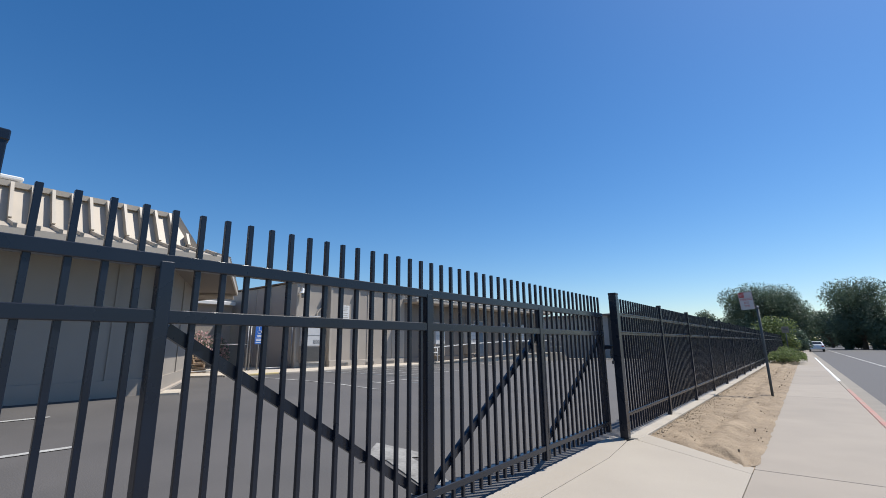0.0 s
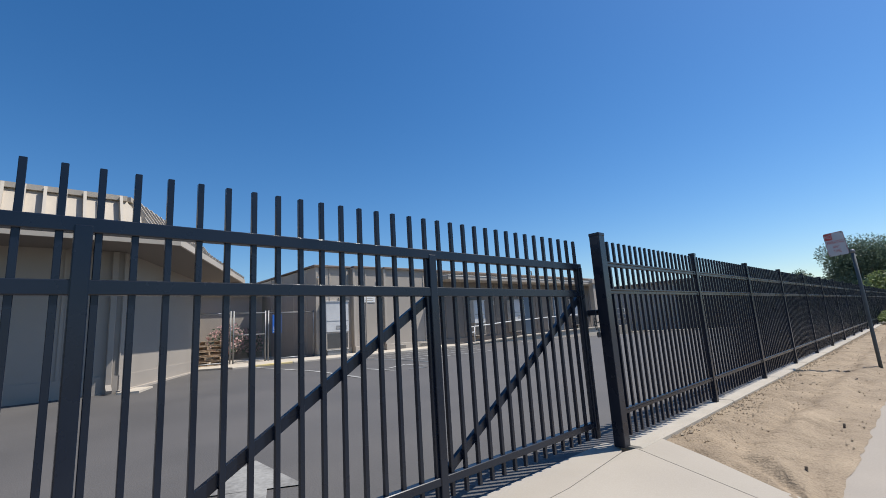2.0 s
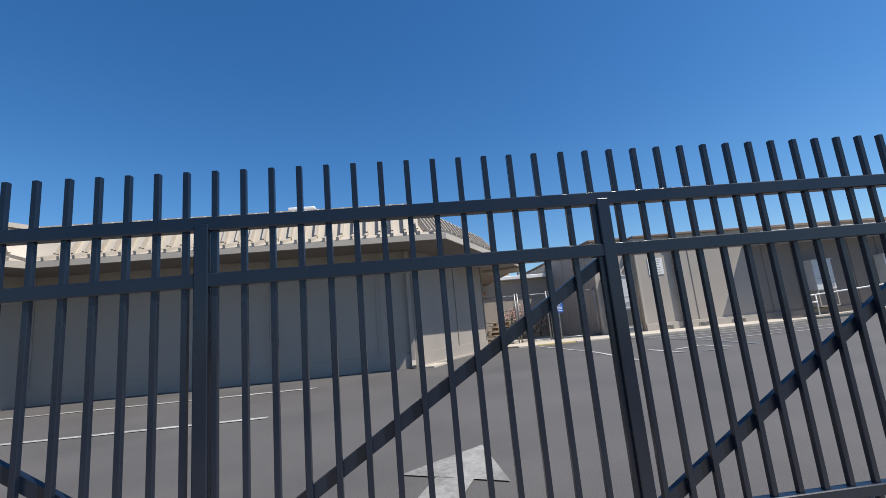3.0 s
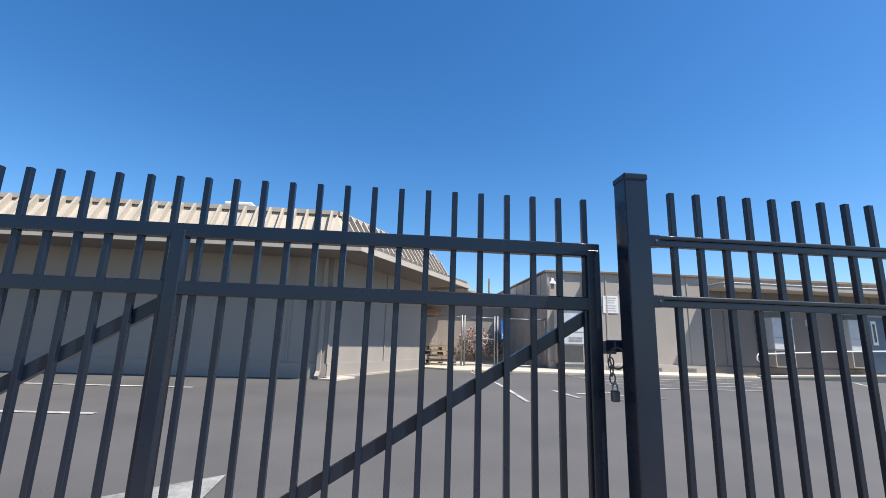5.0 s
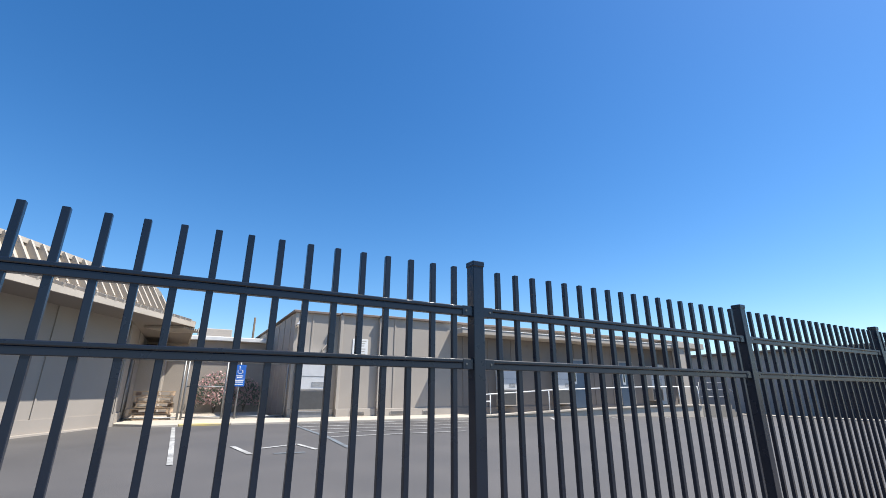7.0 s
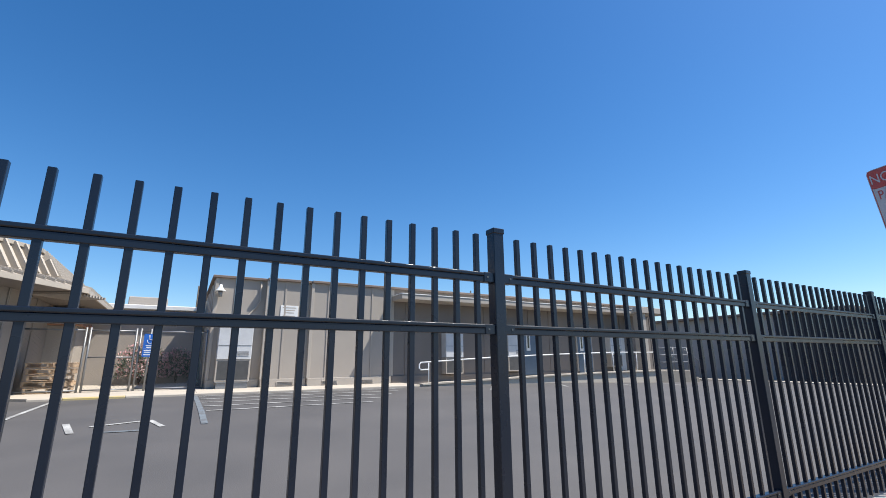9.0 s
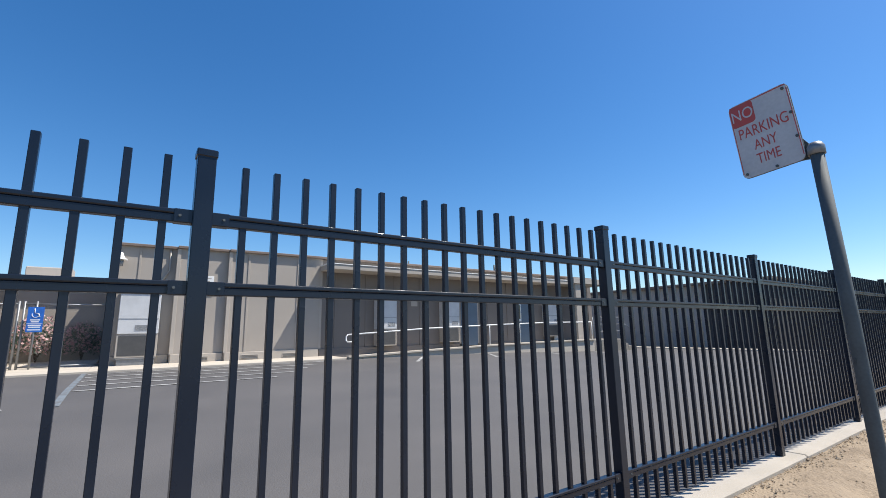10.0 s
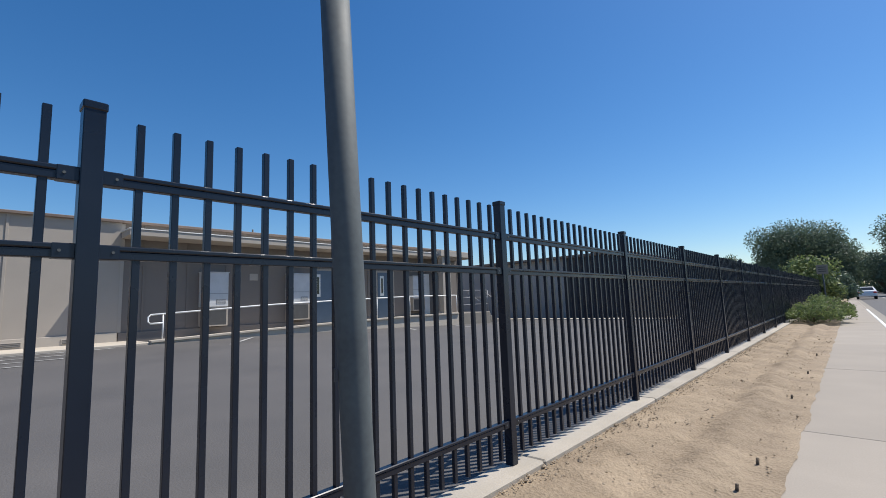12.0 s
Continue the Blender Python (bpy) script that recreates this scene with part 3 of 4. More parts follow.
def shrub(x, y, w, h, seed, n, leaf, size):
    rnd = random.Random(seed)
    t = thing("shrub", "low spreading green shrub on the dirt strip", "shrub", at=(x, y, 0))
    bm = B()
    for k in range(14):
        a = rnd.random() * 6.28
        tube(bm, [(0, 0, -0.02), (math.cos(a) * w * 0.2, math.sin(a) * w * 0.2, h * 0.5), (math.cos(a) * w * 0.42, math.sin(a) * w * 0.42, h * rnd.uniform(0.5, 0.9))], [0.02, 0.012, 0.004], 5)
    part("stems", bm, M_BARK, t)
    verts, faces = [], []
    for k in range(n):
        a, r = rnd.random() * 6.28, w / 2 * math.sqrt(rnd.random())
        top_z = h * (1 - 0.55 * (2 * r / w) ** 2) * (0.8 + 0.3 * noise.noise(Vector((x + math.cos(a) * r * 3, y + math.sin(a) * r * 3, 1))))
        p = Vector((math.cos(a) * r, math.sin(a) * r, top_z * rnd.random() ** 0.4))
        u = Vector((rnd.gauss(0, 1), rnd.gauss(0, 1), rnd.gauss(0.3, 1))).normalized()
        v = u.cross(Vector((rnd.gauss(0, 1), rnd.gauss(0, 1), 1))).normalized()
        s = size * rnd.uniform(0.5, 1.2)
        i = len(verts)
        verts += [p, p + u * s * 0.5 + v * s * 0.2, p + u * s, p + u * s * 0.5 - v * s * 0.2]
        faces.append((i, i + 1, i + 2, i + 3))
    me = bpy.data.meshes.new("leaves")
    me.from_pydata(verts, [], faces)
    me.materials.append(leaf)
    part("leaves", me, leaf, t)
    return t


for k, (x, y, w, h) in enumerate(((0.75, 25.2, 1.7, 0.72), (1.0, 26.4, 1.8, 0.85), (0.75, 27.8, 1.8, 0.95), (1.05, 29.3, 1.7, 1.0))):
    shrub(x, y, w, h, 20 + k, 3500, M_LEAF2, 0.11)


# ---- no parking sign ----
def text_part(body, size, mat, parent, at, rot, name="lettering", sx=1.0):
    cu = bpy.data.curves.new(name, 'FONT')
    cu.body, cu.size, cu.align_x, cu.align_y, cu.extrude = body, size, 'CENTER', 'CENTER', 0.0006
    tmp = bpy.data.objects.new(name, cu)
    me = bpy.data.meshes.new_from_object(tmp)
    bpy.data.objects.remove(tmp)
    me.materials.clear()
    me.materials.append(mat)
    ob = part(name, me, mat, parent)
    ob.matrix_local = pose(*at, *rot) @ Matrix.Diagonal((sx, 1, 1, 1))
    return ob


def rounded(bm, w, h, r, d0, d1, n=5):
    """A rounded plate in the xz plane, from y d0 to d1."""
    pts = []
    for cx, cz, a0 in ((w / 2 - r, h / 2 - r, 0), (-w / 2 + r, h / 2 - r, 90), (-w / 2 + r, -h / 2 + r, 180), (w / 2 - r, -h / 2 + r, 270)):
        for k in range(n + 1):
            a = radians(a0 + 90 * k / n)
            pts.append((cx + r * math.cos(a), cz + r * math.sin(a)))
    A = [bm.verts.new((x, d0, z)) for x, z in pts]
    C = [bm.verts.new((x, d1, z)) for x, z in pts]
    bm.faces.new(A)
    bm.faces.new(C[::-1])
    for i in range(len(A)):
        bm.faces.new((A[i], C[i], C[(i + 1) % len(A)], A[(i + 1) % len(A)]))
    return bm


sign = thing("no_parking_sign", "white and red parking sign on a grey steel pole", "traffic sign", at=(1.17, 5.07, 0))
part("pole", tube(B(), [(0.025, 0.09, -0.16), (0.02, 0.06, 0.5), (0.015, 0.03, 1.2), (0.0, 0.0, 2.07)], 0.030, 16), M_POLE, sign)
part("pole_cap", tube(B(), [(0, 0, 2.05), (0, 0, 2.09), (0, 0, 2.112), (0, 0, 2.12)], [0.038, 0.038, 0.028, 0.008], 16), M_GALV, sign, "rounded metal pole cap")
bm = B()
va = [bm.verts.new((x, 0.030, z)) for x, z in ((-0.015, 2.10), (-0.075, 2.20), (-0.085, 2.05), (-0.03, 2.045))]
vb = [bm.verts.new((v.co.x, 0.042, v.co.z)) for v in va]
bm.faces.new(va)
bm.faces.new(vb[::-1])
for i in range(4):
    bm.faces.new((va[i], vb[i], vb[(i + 1) % 4], va[(i + 1) % 4]))
part("bracket", bm, M_POLE, sign, "dark triangular bracket")
for k, (z, a) in enumerate(((1.33, -1.9), (1.29, -2.2), (1.25, -1.8), (1.20, -2.1), (1.02, -2.0))):
    part("scribble_bar", bar(B(), (0.016 + 0.0305 * math.cos(a), 0.033 + 0.0305 * math.sin(a), z - 0.012), (0.016 + 0.0305 * math.cos(a), 0.033 + 0.0305 * math.sin(a), z + 0.012), 0.006, 0.004, (math.cos(a), math.sin(a), 0)), M_GRILLE, sign)
plate = part("plate", rounded(B(), 0.305, 0.455, 0.03, 0.0, 0.004), M_SIGNWHITE, sign, "white plate with a bent corner")
plate.matrix_local = pose(-0.215, 0.02, 2.262, 0, -4.5, -4)
part("back_plate", rounded(B(), 0.309, 0.459, 0.032, 0.005, 0.012), M_POLE, plate)
part("red_panel", rounded(B(), 0.125, 0.135, 0.02, -0.0016, -0.0002), M_FADEDRED, plate).location = (-0.086, 0, 0.155)
part("border", rounded(B(), 0.292, 0.006, 0.002, -0.0012, -0.0002), M_FADEDRED, plate).location = (0, 0, 0.2195)
for xx in (-0.147, 0.147):
    part("border", rounded(B(), 0.004, 0.40, 0.001, -0.0012, -0.0002), M_FADEDRED, plate).location = (xx, 0, 0)
text_part("NO", 0.095, M_SIGNWHITE, plate, (-0.086, -0.0022, 0.153), (90, 0, 0), sx=0.78)
text_part("PARKING", 0.092, M_FADEDRED, plate, (0.0, -0.0010, 0.035), (90, 0, 0), sx=0.66)
text_part("ANY", 0.085, M_FADEDRED, plate, (-0.005, -0.0010, -0.055), (90, 0, 0), sx=0.66)
text_part("TIME", 0.085, M_FADEDRED, plate, (-0.005, -0.0010, -0.14), (90, 0, 0), sx=0.66)
for xx, zz in ((0.13, 0.2), (-0.13, -0.205), (0.02, -0.215), (0.14, 0.05), (0.14, -0.09)):
    part("bolt", tube(B(), [(xx, 0.0, zz), (xx, -0.006, zz)], 0.008, 8), M_POLE, plate)

# ---- gate latch, chain and padlock ----
latch = thing("gate_latch", "black steel latch bar between the gate and its post", "latch", at=(-0.1, -2.54, 1.17))
part("bar", box(B(), -0.05, 0.04, -0.03, 0.10, -0.025, 0.025, 0.004), M_BLACK, latch)
part("plate", box(B(), -0.06, -0.045, -0.08, 0.02, -0.035, 0.02, 0.003), M_POLE, latch)


def link(bm, c, r1, r2, wire, vertical):
    pts = []
    for k in range(13):
        a = k * math.tau / 12
        u, w = r1 * math.cos(a), r2 * math.sin(a)
        pts.append((c[0] + (0 if vertical else u), c[1] + (u if vertical else 0), c[2] + w))
    return tube(bm, pts, wire, 6, False)


chain = thing("gate_chain", "dark steel chain and padlock hanging from the gate latch", "chain", at=(-0.07, -2.585, 1.12))
for k in range(3):
    part("link", link(B(), (0.004 * k, 0.0, -0.02 - 0.032 * k), 0.012, 0.022, 0.0035, k % 2 == 0), M_GRILLE, chain)
part("link", link(B(), (0.02, 0.02, 0.0), 0.035, 0.045, 0.004, True), M_GRILLE, chain)
lockp = part("padlock", box(B(), 0.012, 0.04, -0.016, 0.016, -0.175, -0.13, 0.005), M_GRILLE, chain)
part("shackle", link(B(), (0.026, 0, -0.125), 0.011, 0.024, 0.004, True), M_GALV, lockp)

# slide gate support posts
for k, yy in enumerate((-8.72, -13.6)):
    gs = thing("gate_support_post", "square black steel post carrying the sliding gate", "gate post", "gate support posts", at=(-0.30, yy - 0.01, -0.03))
    part("post", box(B(), -0.05, 0.05, -0.05, 0.05, 0, 2.04, 0.004), M_BLACK, gs)
    part("cap", box(B(), -0.055, 0.055, -0.055, 0.055, 2.035, 2.08, 0.005), M_BLACK, gs)


# ---- lot markings ----
def mark(name, pts, w, mat, label, dz=0.003):
    bm = B()
    for (a, b) in zip(pts, pts[1:]):
        a, b = Vector(a), Vector(b)
        n = max(1, int((b - a).length / 0.5))
        d = (b - a).normalized()
        s = Vector((d.y, -d.x)) * w / 2
        prev = None
        for i in range(n + 1):
            p = a.lerp(b, i / n)
            cur = [bm.verts.new((q.x, q.y, lot_z(q.x, q.y) + dz)) for q in (p - s, p + s)]
            if prev:
                bm.faces.new((prev[0], prev[1], cur[1], cur[0]))
            prev = cur
    return solid(name, bm, mat, label, "road marking", "parking lot markings", kind="structure")


mark("stall_line", [(-6.78, -7.08), (-6.9, -13.2)], 0.10, M_LINE, "worn white painted line along the building")
mark("stall_line", [(-4.5, -7.27), (-4.7, -13.5)], 0.10, M_LINE, "worn white painted parking line")
mark("stall_line", [(-11.9, -1.34), (-6.0, -1.27)], 0.08, M_LINE, "worn white painted parking line")
for k in range(5):
    x = -11.75 + k * 0.92
    ye = 7.4 - k * 0.62
    mark("hatch_line", [(x, 1.6), (x, ye)], 0.10, M_LINE, "white hatched access aisle line by the building")
mark("stall_line", [(-12.1, 1.52), (-6.6, 1.52)], 0.10, M_LINEBLUE, "worn blue painted parking line")
for a, b in (((-11.6, 10.8), (-9.6, 9.3)), ((-11.5, 13.7), (-9.7, 12.5)), ((-11.4, 16.9), (-9.5, 15.6)), ((-11.3, 19.8), (-9.4, 18.6))):
    mark("stall_line", [a, b], 0.10, M_LINE, "white slanted parking stall line")
mark("accessible_marking", [(-7.4, -0.35), (-6.5, -0.15)], 0.09, M_LINE, "worn white wheelchair marking on the asphalt")
mark("accessible_marking", [(-7.0, 0.0), (-7.3, 0.75), (-6.6, 0.95)], 0.08, M_LINE, "worn white wheelchair marking on the asphalt")
mark("accessible_marking", [(-6.45, 0.2), (-6.4, 0.7)], 0.10, M_LINEBLUE, "worn blue patch of the wheelchair marking")
bm = B()
fs = [[(-2.25, -4.83), (-1.38, -4.79), (-1.76, -5.53)], [(-1.50, -5.02), (-0.62, -5.40), (-0.74, -5.66), (-1.62, -5.28)]]
for f in fs:
    bm.faces.new([bm.verts.new((x, y, lot_z(x) + 0.004)) for x, y in f])
solid("arrow_marking", bm, M_FADED, "worn white painted arrow on the asphalt", "road marking", kind="structure")

# ---- walkway along the buildings ----
walkway = thing("walkway", "pale concrete walkway with a kerb edge along the buildings", "walkway", kind="structure")
part("slab", prism(B(), [(-12.36, 1.56), (-12.36, 8.25), (-14.6, 8.25), (-14.6, 1.56)], 0.2, 0.37), M_WALK, walkway)
part("slab", prism(B(), [(-12.36, -1.9), (-12.36, 1.55), (-19, 1.55), (-19, -2.72), (-13.0, -2.72)], 0.2, 0.37), M_WALK, walkway)
part("kerb_stone", box(B(), -12.355, -12.23, -1.25, -0.02, 0.2, 0.375, 0.02), M_YELLOW, walkway, "bright yellow painted kerb")
part("kerb_stone", box(B(), -12.355, -12.22, -0.018, 8.25, 0.2, 0.375, 0.02), M_WALK, walkway)
d1 = (FRONT[3] - FRONT[2]).normalized()
n1 = Vector((d1.y, -d1.x))
part("kerb_stone", wall_run(B(), FRONT[2] + n1 * 0.13 - d1 * 0.1, FRONT[3] + n1 * 0.13 - d1 * 0.3, 0.2, 0.345, 0.10), M_STUCCO, walkway, "beige base course under the wall")
part("slab", wall_run(B(), FRONT[2] + n1 * 0.50 - d1 * 0.35, FRONT[2] + n1 * 0.42 + d1 * 0.55, 0.2, 0.332, 0.36), M_WALK, walkway, "small pale concrete splash pad")
part("kerb_stone", box(B(), -12.355, -12.22, -1.9, -1.252, 0.2, 0.375, 0.02), M_WALK, walkway)

# ---- ramp with handrail ----
ramp = thing("access_ramp", "concrete wheelchair ramp with a low kerb wall beside the building", "ramp", kind="structure")
RY = [(8.25, 0.37), (11.3, 0.46), (14.4, 0.54), (17.9, 0.59), (21.0, 0.60)]
bm = B()
rows = []
for y, z in RY:
    rows.append([bm.verts.new(p) for p in ((-12.15, y, -0.1), (-12.15, y, z), (-12.33, y, z), (-12.33, y, z - 0.08), (-13.9, y, z - 0.08))])
for a, b in zip(rows, rows[1:]):
    for i in range(4):
        bm.faces.new((a[i], a[i + 1], b[i + 1], b[i]))
bm.faces.new(rows[0][::-1])
bm.faces.new(rows[-1])
part("ramp_body", bm, M_WALK, ramp)
bm = B()
for (ya, za), (yb, zb) in zip(RY, RY[1:]):
    bar(bm, (-12.24, ya, za + 0.02), (-12.24, yb, zb + 0.02), 0.32, 0.05)
part("kerb_cap", bm, M_WALK, ramp, "light sunlit concrete cap")
hand = thing("handrail", "white galvanised pipe handrail along the ramp", "handrail", at=(0, 0, 0))
part("top_rail", tube(B(), [(-12.24, 8.55, 0.87), (-12.24, 8.25, 0.86), (-12.24, 8.19, 0.92), (-12.24, 8.19, 1.04), (-12.24, 8.25, 1.10), (-12.24, 11.35, 1.27), (-12.24, 14.4, 1.37), (-12.24, 17.9, 1.46), (-12.24, 21.0, 1.47)], 0.024, 10), M_WHITE, hand)
for (y, z0, z1) in ((8.55, 0.36, 1.11), (11.35, 0.46, 1.26), (14.4, 0.54, 1.36), (16.1, 0.56, 1.41), (17.9, 0.59, 1.45), (19.5, 0.59, 1.46), (21.0, 0.60, 1.46)):
    part("post", tube(B(), [(-12.24, y, z0 + 0.02), (-12.24, y, z1)], 0.02, 8), M_WHITE, hand)

# landing, stairs and screen at the far end
land = thing("entrance_landing", "raised concrete landing with steps at the building end", "landing")
part("deck", box(B(), -13.9, -12.2, 21.05, 23.6, -0.1, 0.60, 0.02), M_CONCOLD, land)
for k in range(3):
    part("step", box(B(), -13.7, -12.4, 23.62 + 0.3 * k, 23.9 + 0.3 * k, -0.1, 0.49 - 0.13 * k, 0.01), M_CONCOLD, land)
lr = thing("landing_rail", "grey pipe railing round the entrance landing", "railing")
for y in (21.2, 22.4, 23.55):
    part("post", tube(B(), [(-12.3, y, 0.58), (-12.3, y, 1.70)], 0.022, 8), M_GALV, lr)
for z in (1.0, 1.35, 1.70):
    part("rail", tube(B(), [(-12.3, 21.2, z), (-12.3, 23.55, z)], 0.02, 8), M_GALV, lr)
for x in (-12.45, -13.6):
    part("stair_rail", tube(B(), [(x, 23.55, 1.6), (x, 24.7, 1.05), (x, 24.7, 0.02)], 0.022, 8), M_GALV, lr)
pillar = thing("porch_pillar", "beige panelled pillar of the end entrance", "pillar")
part("shaft", box(B(), -13.2, -12.9, 20.8, 21.4, 0.58, 3.42, 0.01), M_TRIM, pillar)
part("cap", box(B(), -13.94, -12.8, 20.6, 23.0, 3.42, 3.70, 0.01), M_TRIM, pillar)


# ---- wall air conditioners, doors, windows of the long building ----
def wall_unit(y0, y1, z0, z1, fx, lab):
    u = thing("wall_air_conditioner", lab, "air conditioner", "wall air conditioners", at=(fx, 0, 0))
    zm = z0 + (z1 - z0) * 0.36
    part("casing", box(B(), 0.0, 0.38, y0, y1, zm, z1, 0.012), M_APPLIANCE, u)
    part("cap", box(B(), 0.0, 0.41, y0 - 0.02, y1 + 0.02, z1, z1 + 0.03, 0.005), M_APPLIANCE, u)
    part("seam", box(B(), 0.38, 0.388, y0 + 0.02, y1 - 0.02, zm + 0.42, zm + 0.435), M_GALV, u)
    part("frame", box(B(), 0.0, 0.36, y0, y1, z0, zm - 0.003, 0.008), M_TRIM, u)
    part("grille", box(B(), 0.36, 0.366, y0 + 0.05, y1 - 0.05, z0 + 0.05, zm - 0.05), M_GRILLE, u)
    v = part("vent", box(B(), 0.38, 0.386, y0 + 0.42, y1 - 0.08, zm + 0.1, zm + 0.24), M_GRILLE, u)
    for k in range(5):
        part("slat", box(B(), 0.386, 0.392, y0 + 0.42, y1 - 0.08, zm + 0.105 + k * 0.027, zm + 0.118 + k * 0.027), M_APPLIANCE, v)
    return u


wall_unit(2.03, 3.02, 0.58, 2.42, -14.22, "white wall-hung air conditioner with a dark lower grille in sun")
base = thing("equipment_cabinet", "grey metal cabinet below the wall air conditioner", "cabinet", at=(-14.17, 0, 0))
part("casing", box(B(), 0.0, 0.30, 2.08, 2.98, 0.36, 0.55, 0.012), M_GALV, base)
part("lid", box(B(), 0.0, 0.33, 2.05, 3.0, 0.54, 0.572, 0.006), M_GALV, base)
wall_unit(10.03, 10.83, 0.65, 2.40, -13.95, "white wall-hung air conditioner in the shade of the eave")
wall_unit(13.08, 13.88, 0.70, 2.42, -13.95, "white wall-hung air conditioner beside a blue door")
wall_unit(19.4, 20.2, 0.80, 2.45, -13.95, "white wall-hung air conditioner near the entrance landing")
for y0 in (14.2, 17.5):
    dr = thing("door", "blue-grey door with a narrow window and pale frame", "door", "blue doors under the eave", at=(-13.95, 0, 0))
    part("frame", box(B(), 0.0, 0.05, y0 - 0.08, y0 + 1.0, 0.50, 2.68, 0.006), M_TRIM, dr)
    part("leaf", box(B(), 0.05, 0.075, y0, y0 + 0.92, 0.52, 2.60, 0.005), M_DOOR, dr)
    w = part("window", box(B(), 0.075, 0.09, y0 + 0.12, y0 + 0.34, 1.55, 2.45, 0.004), M_WHITE, dr)
    part("pane", box(B(), 0.09, 0.094, y0 + 0.18, y0 + 0.28, 1.66, 2.34), M_GLASS, w)
    part("handle", tube(B(), [(0.075, y0 + 0.82, 1.47), (0.12, y0 + 0.82, 1.47), (0.12, y0 + 0.72, 1.47)], 0.012, 8), M_GALV, dr)
nt = thing("notice_plate", "small grey notice plate on the shaded wall", "sign", at=(-13.95, 12.0, 2.3))
part("plate", box(B(), 0.0, 0.012, -0.3, 0.0, -0.12, 0.12, 0.003), M_TRIM, nt)

# white sign on the wall: unreadable lines as bars
ws = thing("wall_notice", "white notice board with lines of dark writing on the wall", "sign", at=(-14.0, 4.11, 2.70))
part("board", box(B(), 0.0, 0.02, -0.29, 0.29, -0.31, 0.31, 0.004), M_WHITE, ws)
for k, (w, z) in enumerate(((0.44, 0.24), (0.36, 0.15), (0.30, 0.07), (0.40, -0.04), (0.34, -0.13), (0.40, -0.22))):
    part("writing_bar", box(B(), 0.02, 0.023, -w / 2, w / 2, z - 0.014, z + 0.014), M_TRIM, ws)

# bell-shaped wall lamp
lamp = thing("wall_lamp", "white bell-shaped outdoor lamp on the building corner", "lamp", at=(-14.22, 1.94, 3.43))
part("arm", tube(B(), [(0.0, 0, 0.1), (0.15, 0, 0.16), (0.22, 0, 0.12)], 0.016, 8), M_WHITE, lamp)
part("shade", tube(B(), [(0.22, 0, 0.16), (0.22, 0, 0.08), (0.22, 0, 0.0), (0.22, 0, -0.05), (0.22, 0, -0.06)], [0.03, 0.06, 0.10, 0.17, 0.172], 16), M_WHITE, lamp)
part("bulb_guard", tube(B(), [(0.22, 0, -0.06), (0.22, 0, -0.24)], [0.07, 0.06], 12), M_GALV, lamp)
cond = thing("conduit_pipe", "beige conduit pipe bent along the wall", "pipe", at=(-14.19, 0, 0))
part("pipe", tube(B(), [(0, 3.18, 3.82), (0, 3.18, 3.15), (0, 3.05, 2.9), (0, 2.8, 2.6), (0, 2.8, 2.44)], 0.03, 8), M_TRIM, cond)
stub = thing("vent_pipe", "dark vent pipe on the flat roof", "pipe", at=(-15.5, 12.5, 3.86))
part("pipe", tube(B(), [(0, 0, 0), (0, 0, 0.45)], 0.035, 8), M_GRILLE, stub)
stub2 = thing("vent_pipe", "dark vent pipe on the flat roof", "pipe", at=(-15.3, 17.5, 3.86))
part("pipe", tube(B(), [(0, 0, 0), (0, 0, 0.6)], 0.045, 8), M_GRILLE, stub2)

# ---- chain-link fence and gate between the buildings ----
CX, CZ = -14.3, 0.37


def chain_link(y0, y1, z0, z1):
    """Woven wire, as one mesh."""
    bm = B()
    h, w = z1 - z0, y1 - y0
    step = 0.10
    k = -h
    while k < w:
        for sgn in (1, -1):
            a, b = max(0, k), min(w, k + h)
            if b - a > 0.03:
                if sgn > 0:
                    p, q = (0.004, y0 + a, z0 + (a - k)), (0.004, y0 + b, z0 + (b - k))
                else:
                    p, q = (-0.004, y0 + a, z1 - (a - k)), (-0.004, y0 + b, z1 - (b - k))
                tube(bm, [p, q], 0.0022, 3, False)
        k += step
    return bm


def chain_panel(name, label, y0, y1, mid=True):
    t = thing(name, label, "fence", "chain-link panels between the buildings", at=(CX, 0, CZ))
    for y in (y0 + 0.03, y1 - 0.03):
        part("post", tube(B(), [(0, y, 0), (0, y, 1.78)], 0.028, 10), M_GALV, t)
    for z in ((0.06, 0.95, 1.70) if mid else (0.06, 1.70)):
        part("rail", tube(B(), [(0, y0 + 0.03, z), (0, y1 - 0.03, z)], 0.02, 8), M_GALV, t)
    part("wire_mesh", chain_link(y0 + 0.04, y1 - 0.04, 0.06, 1.70), M_GALV, t)
    return t


chain_panel("chain_link_fence", "galvanised chain-link fence panel on the walkway", -2.75, -1.29, False)
chain_panel("chain_link_gate", "galvanised chain-link walk gate, closed", -1.25, -0.10)
chain_panel("chain_link_fence", "galvanised chain-link fence panel beside the long building", -0.05, 1.76, False)

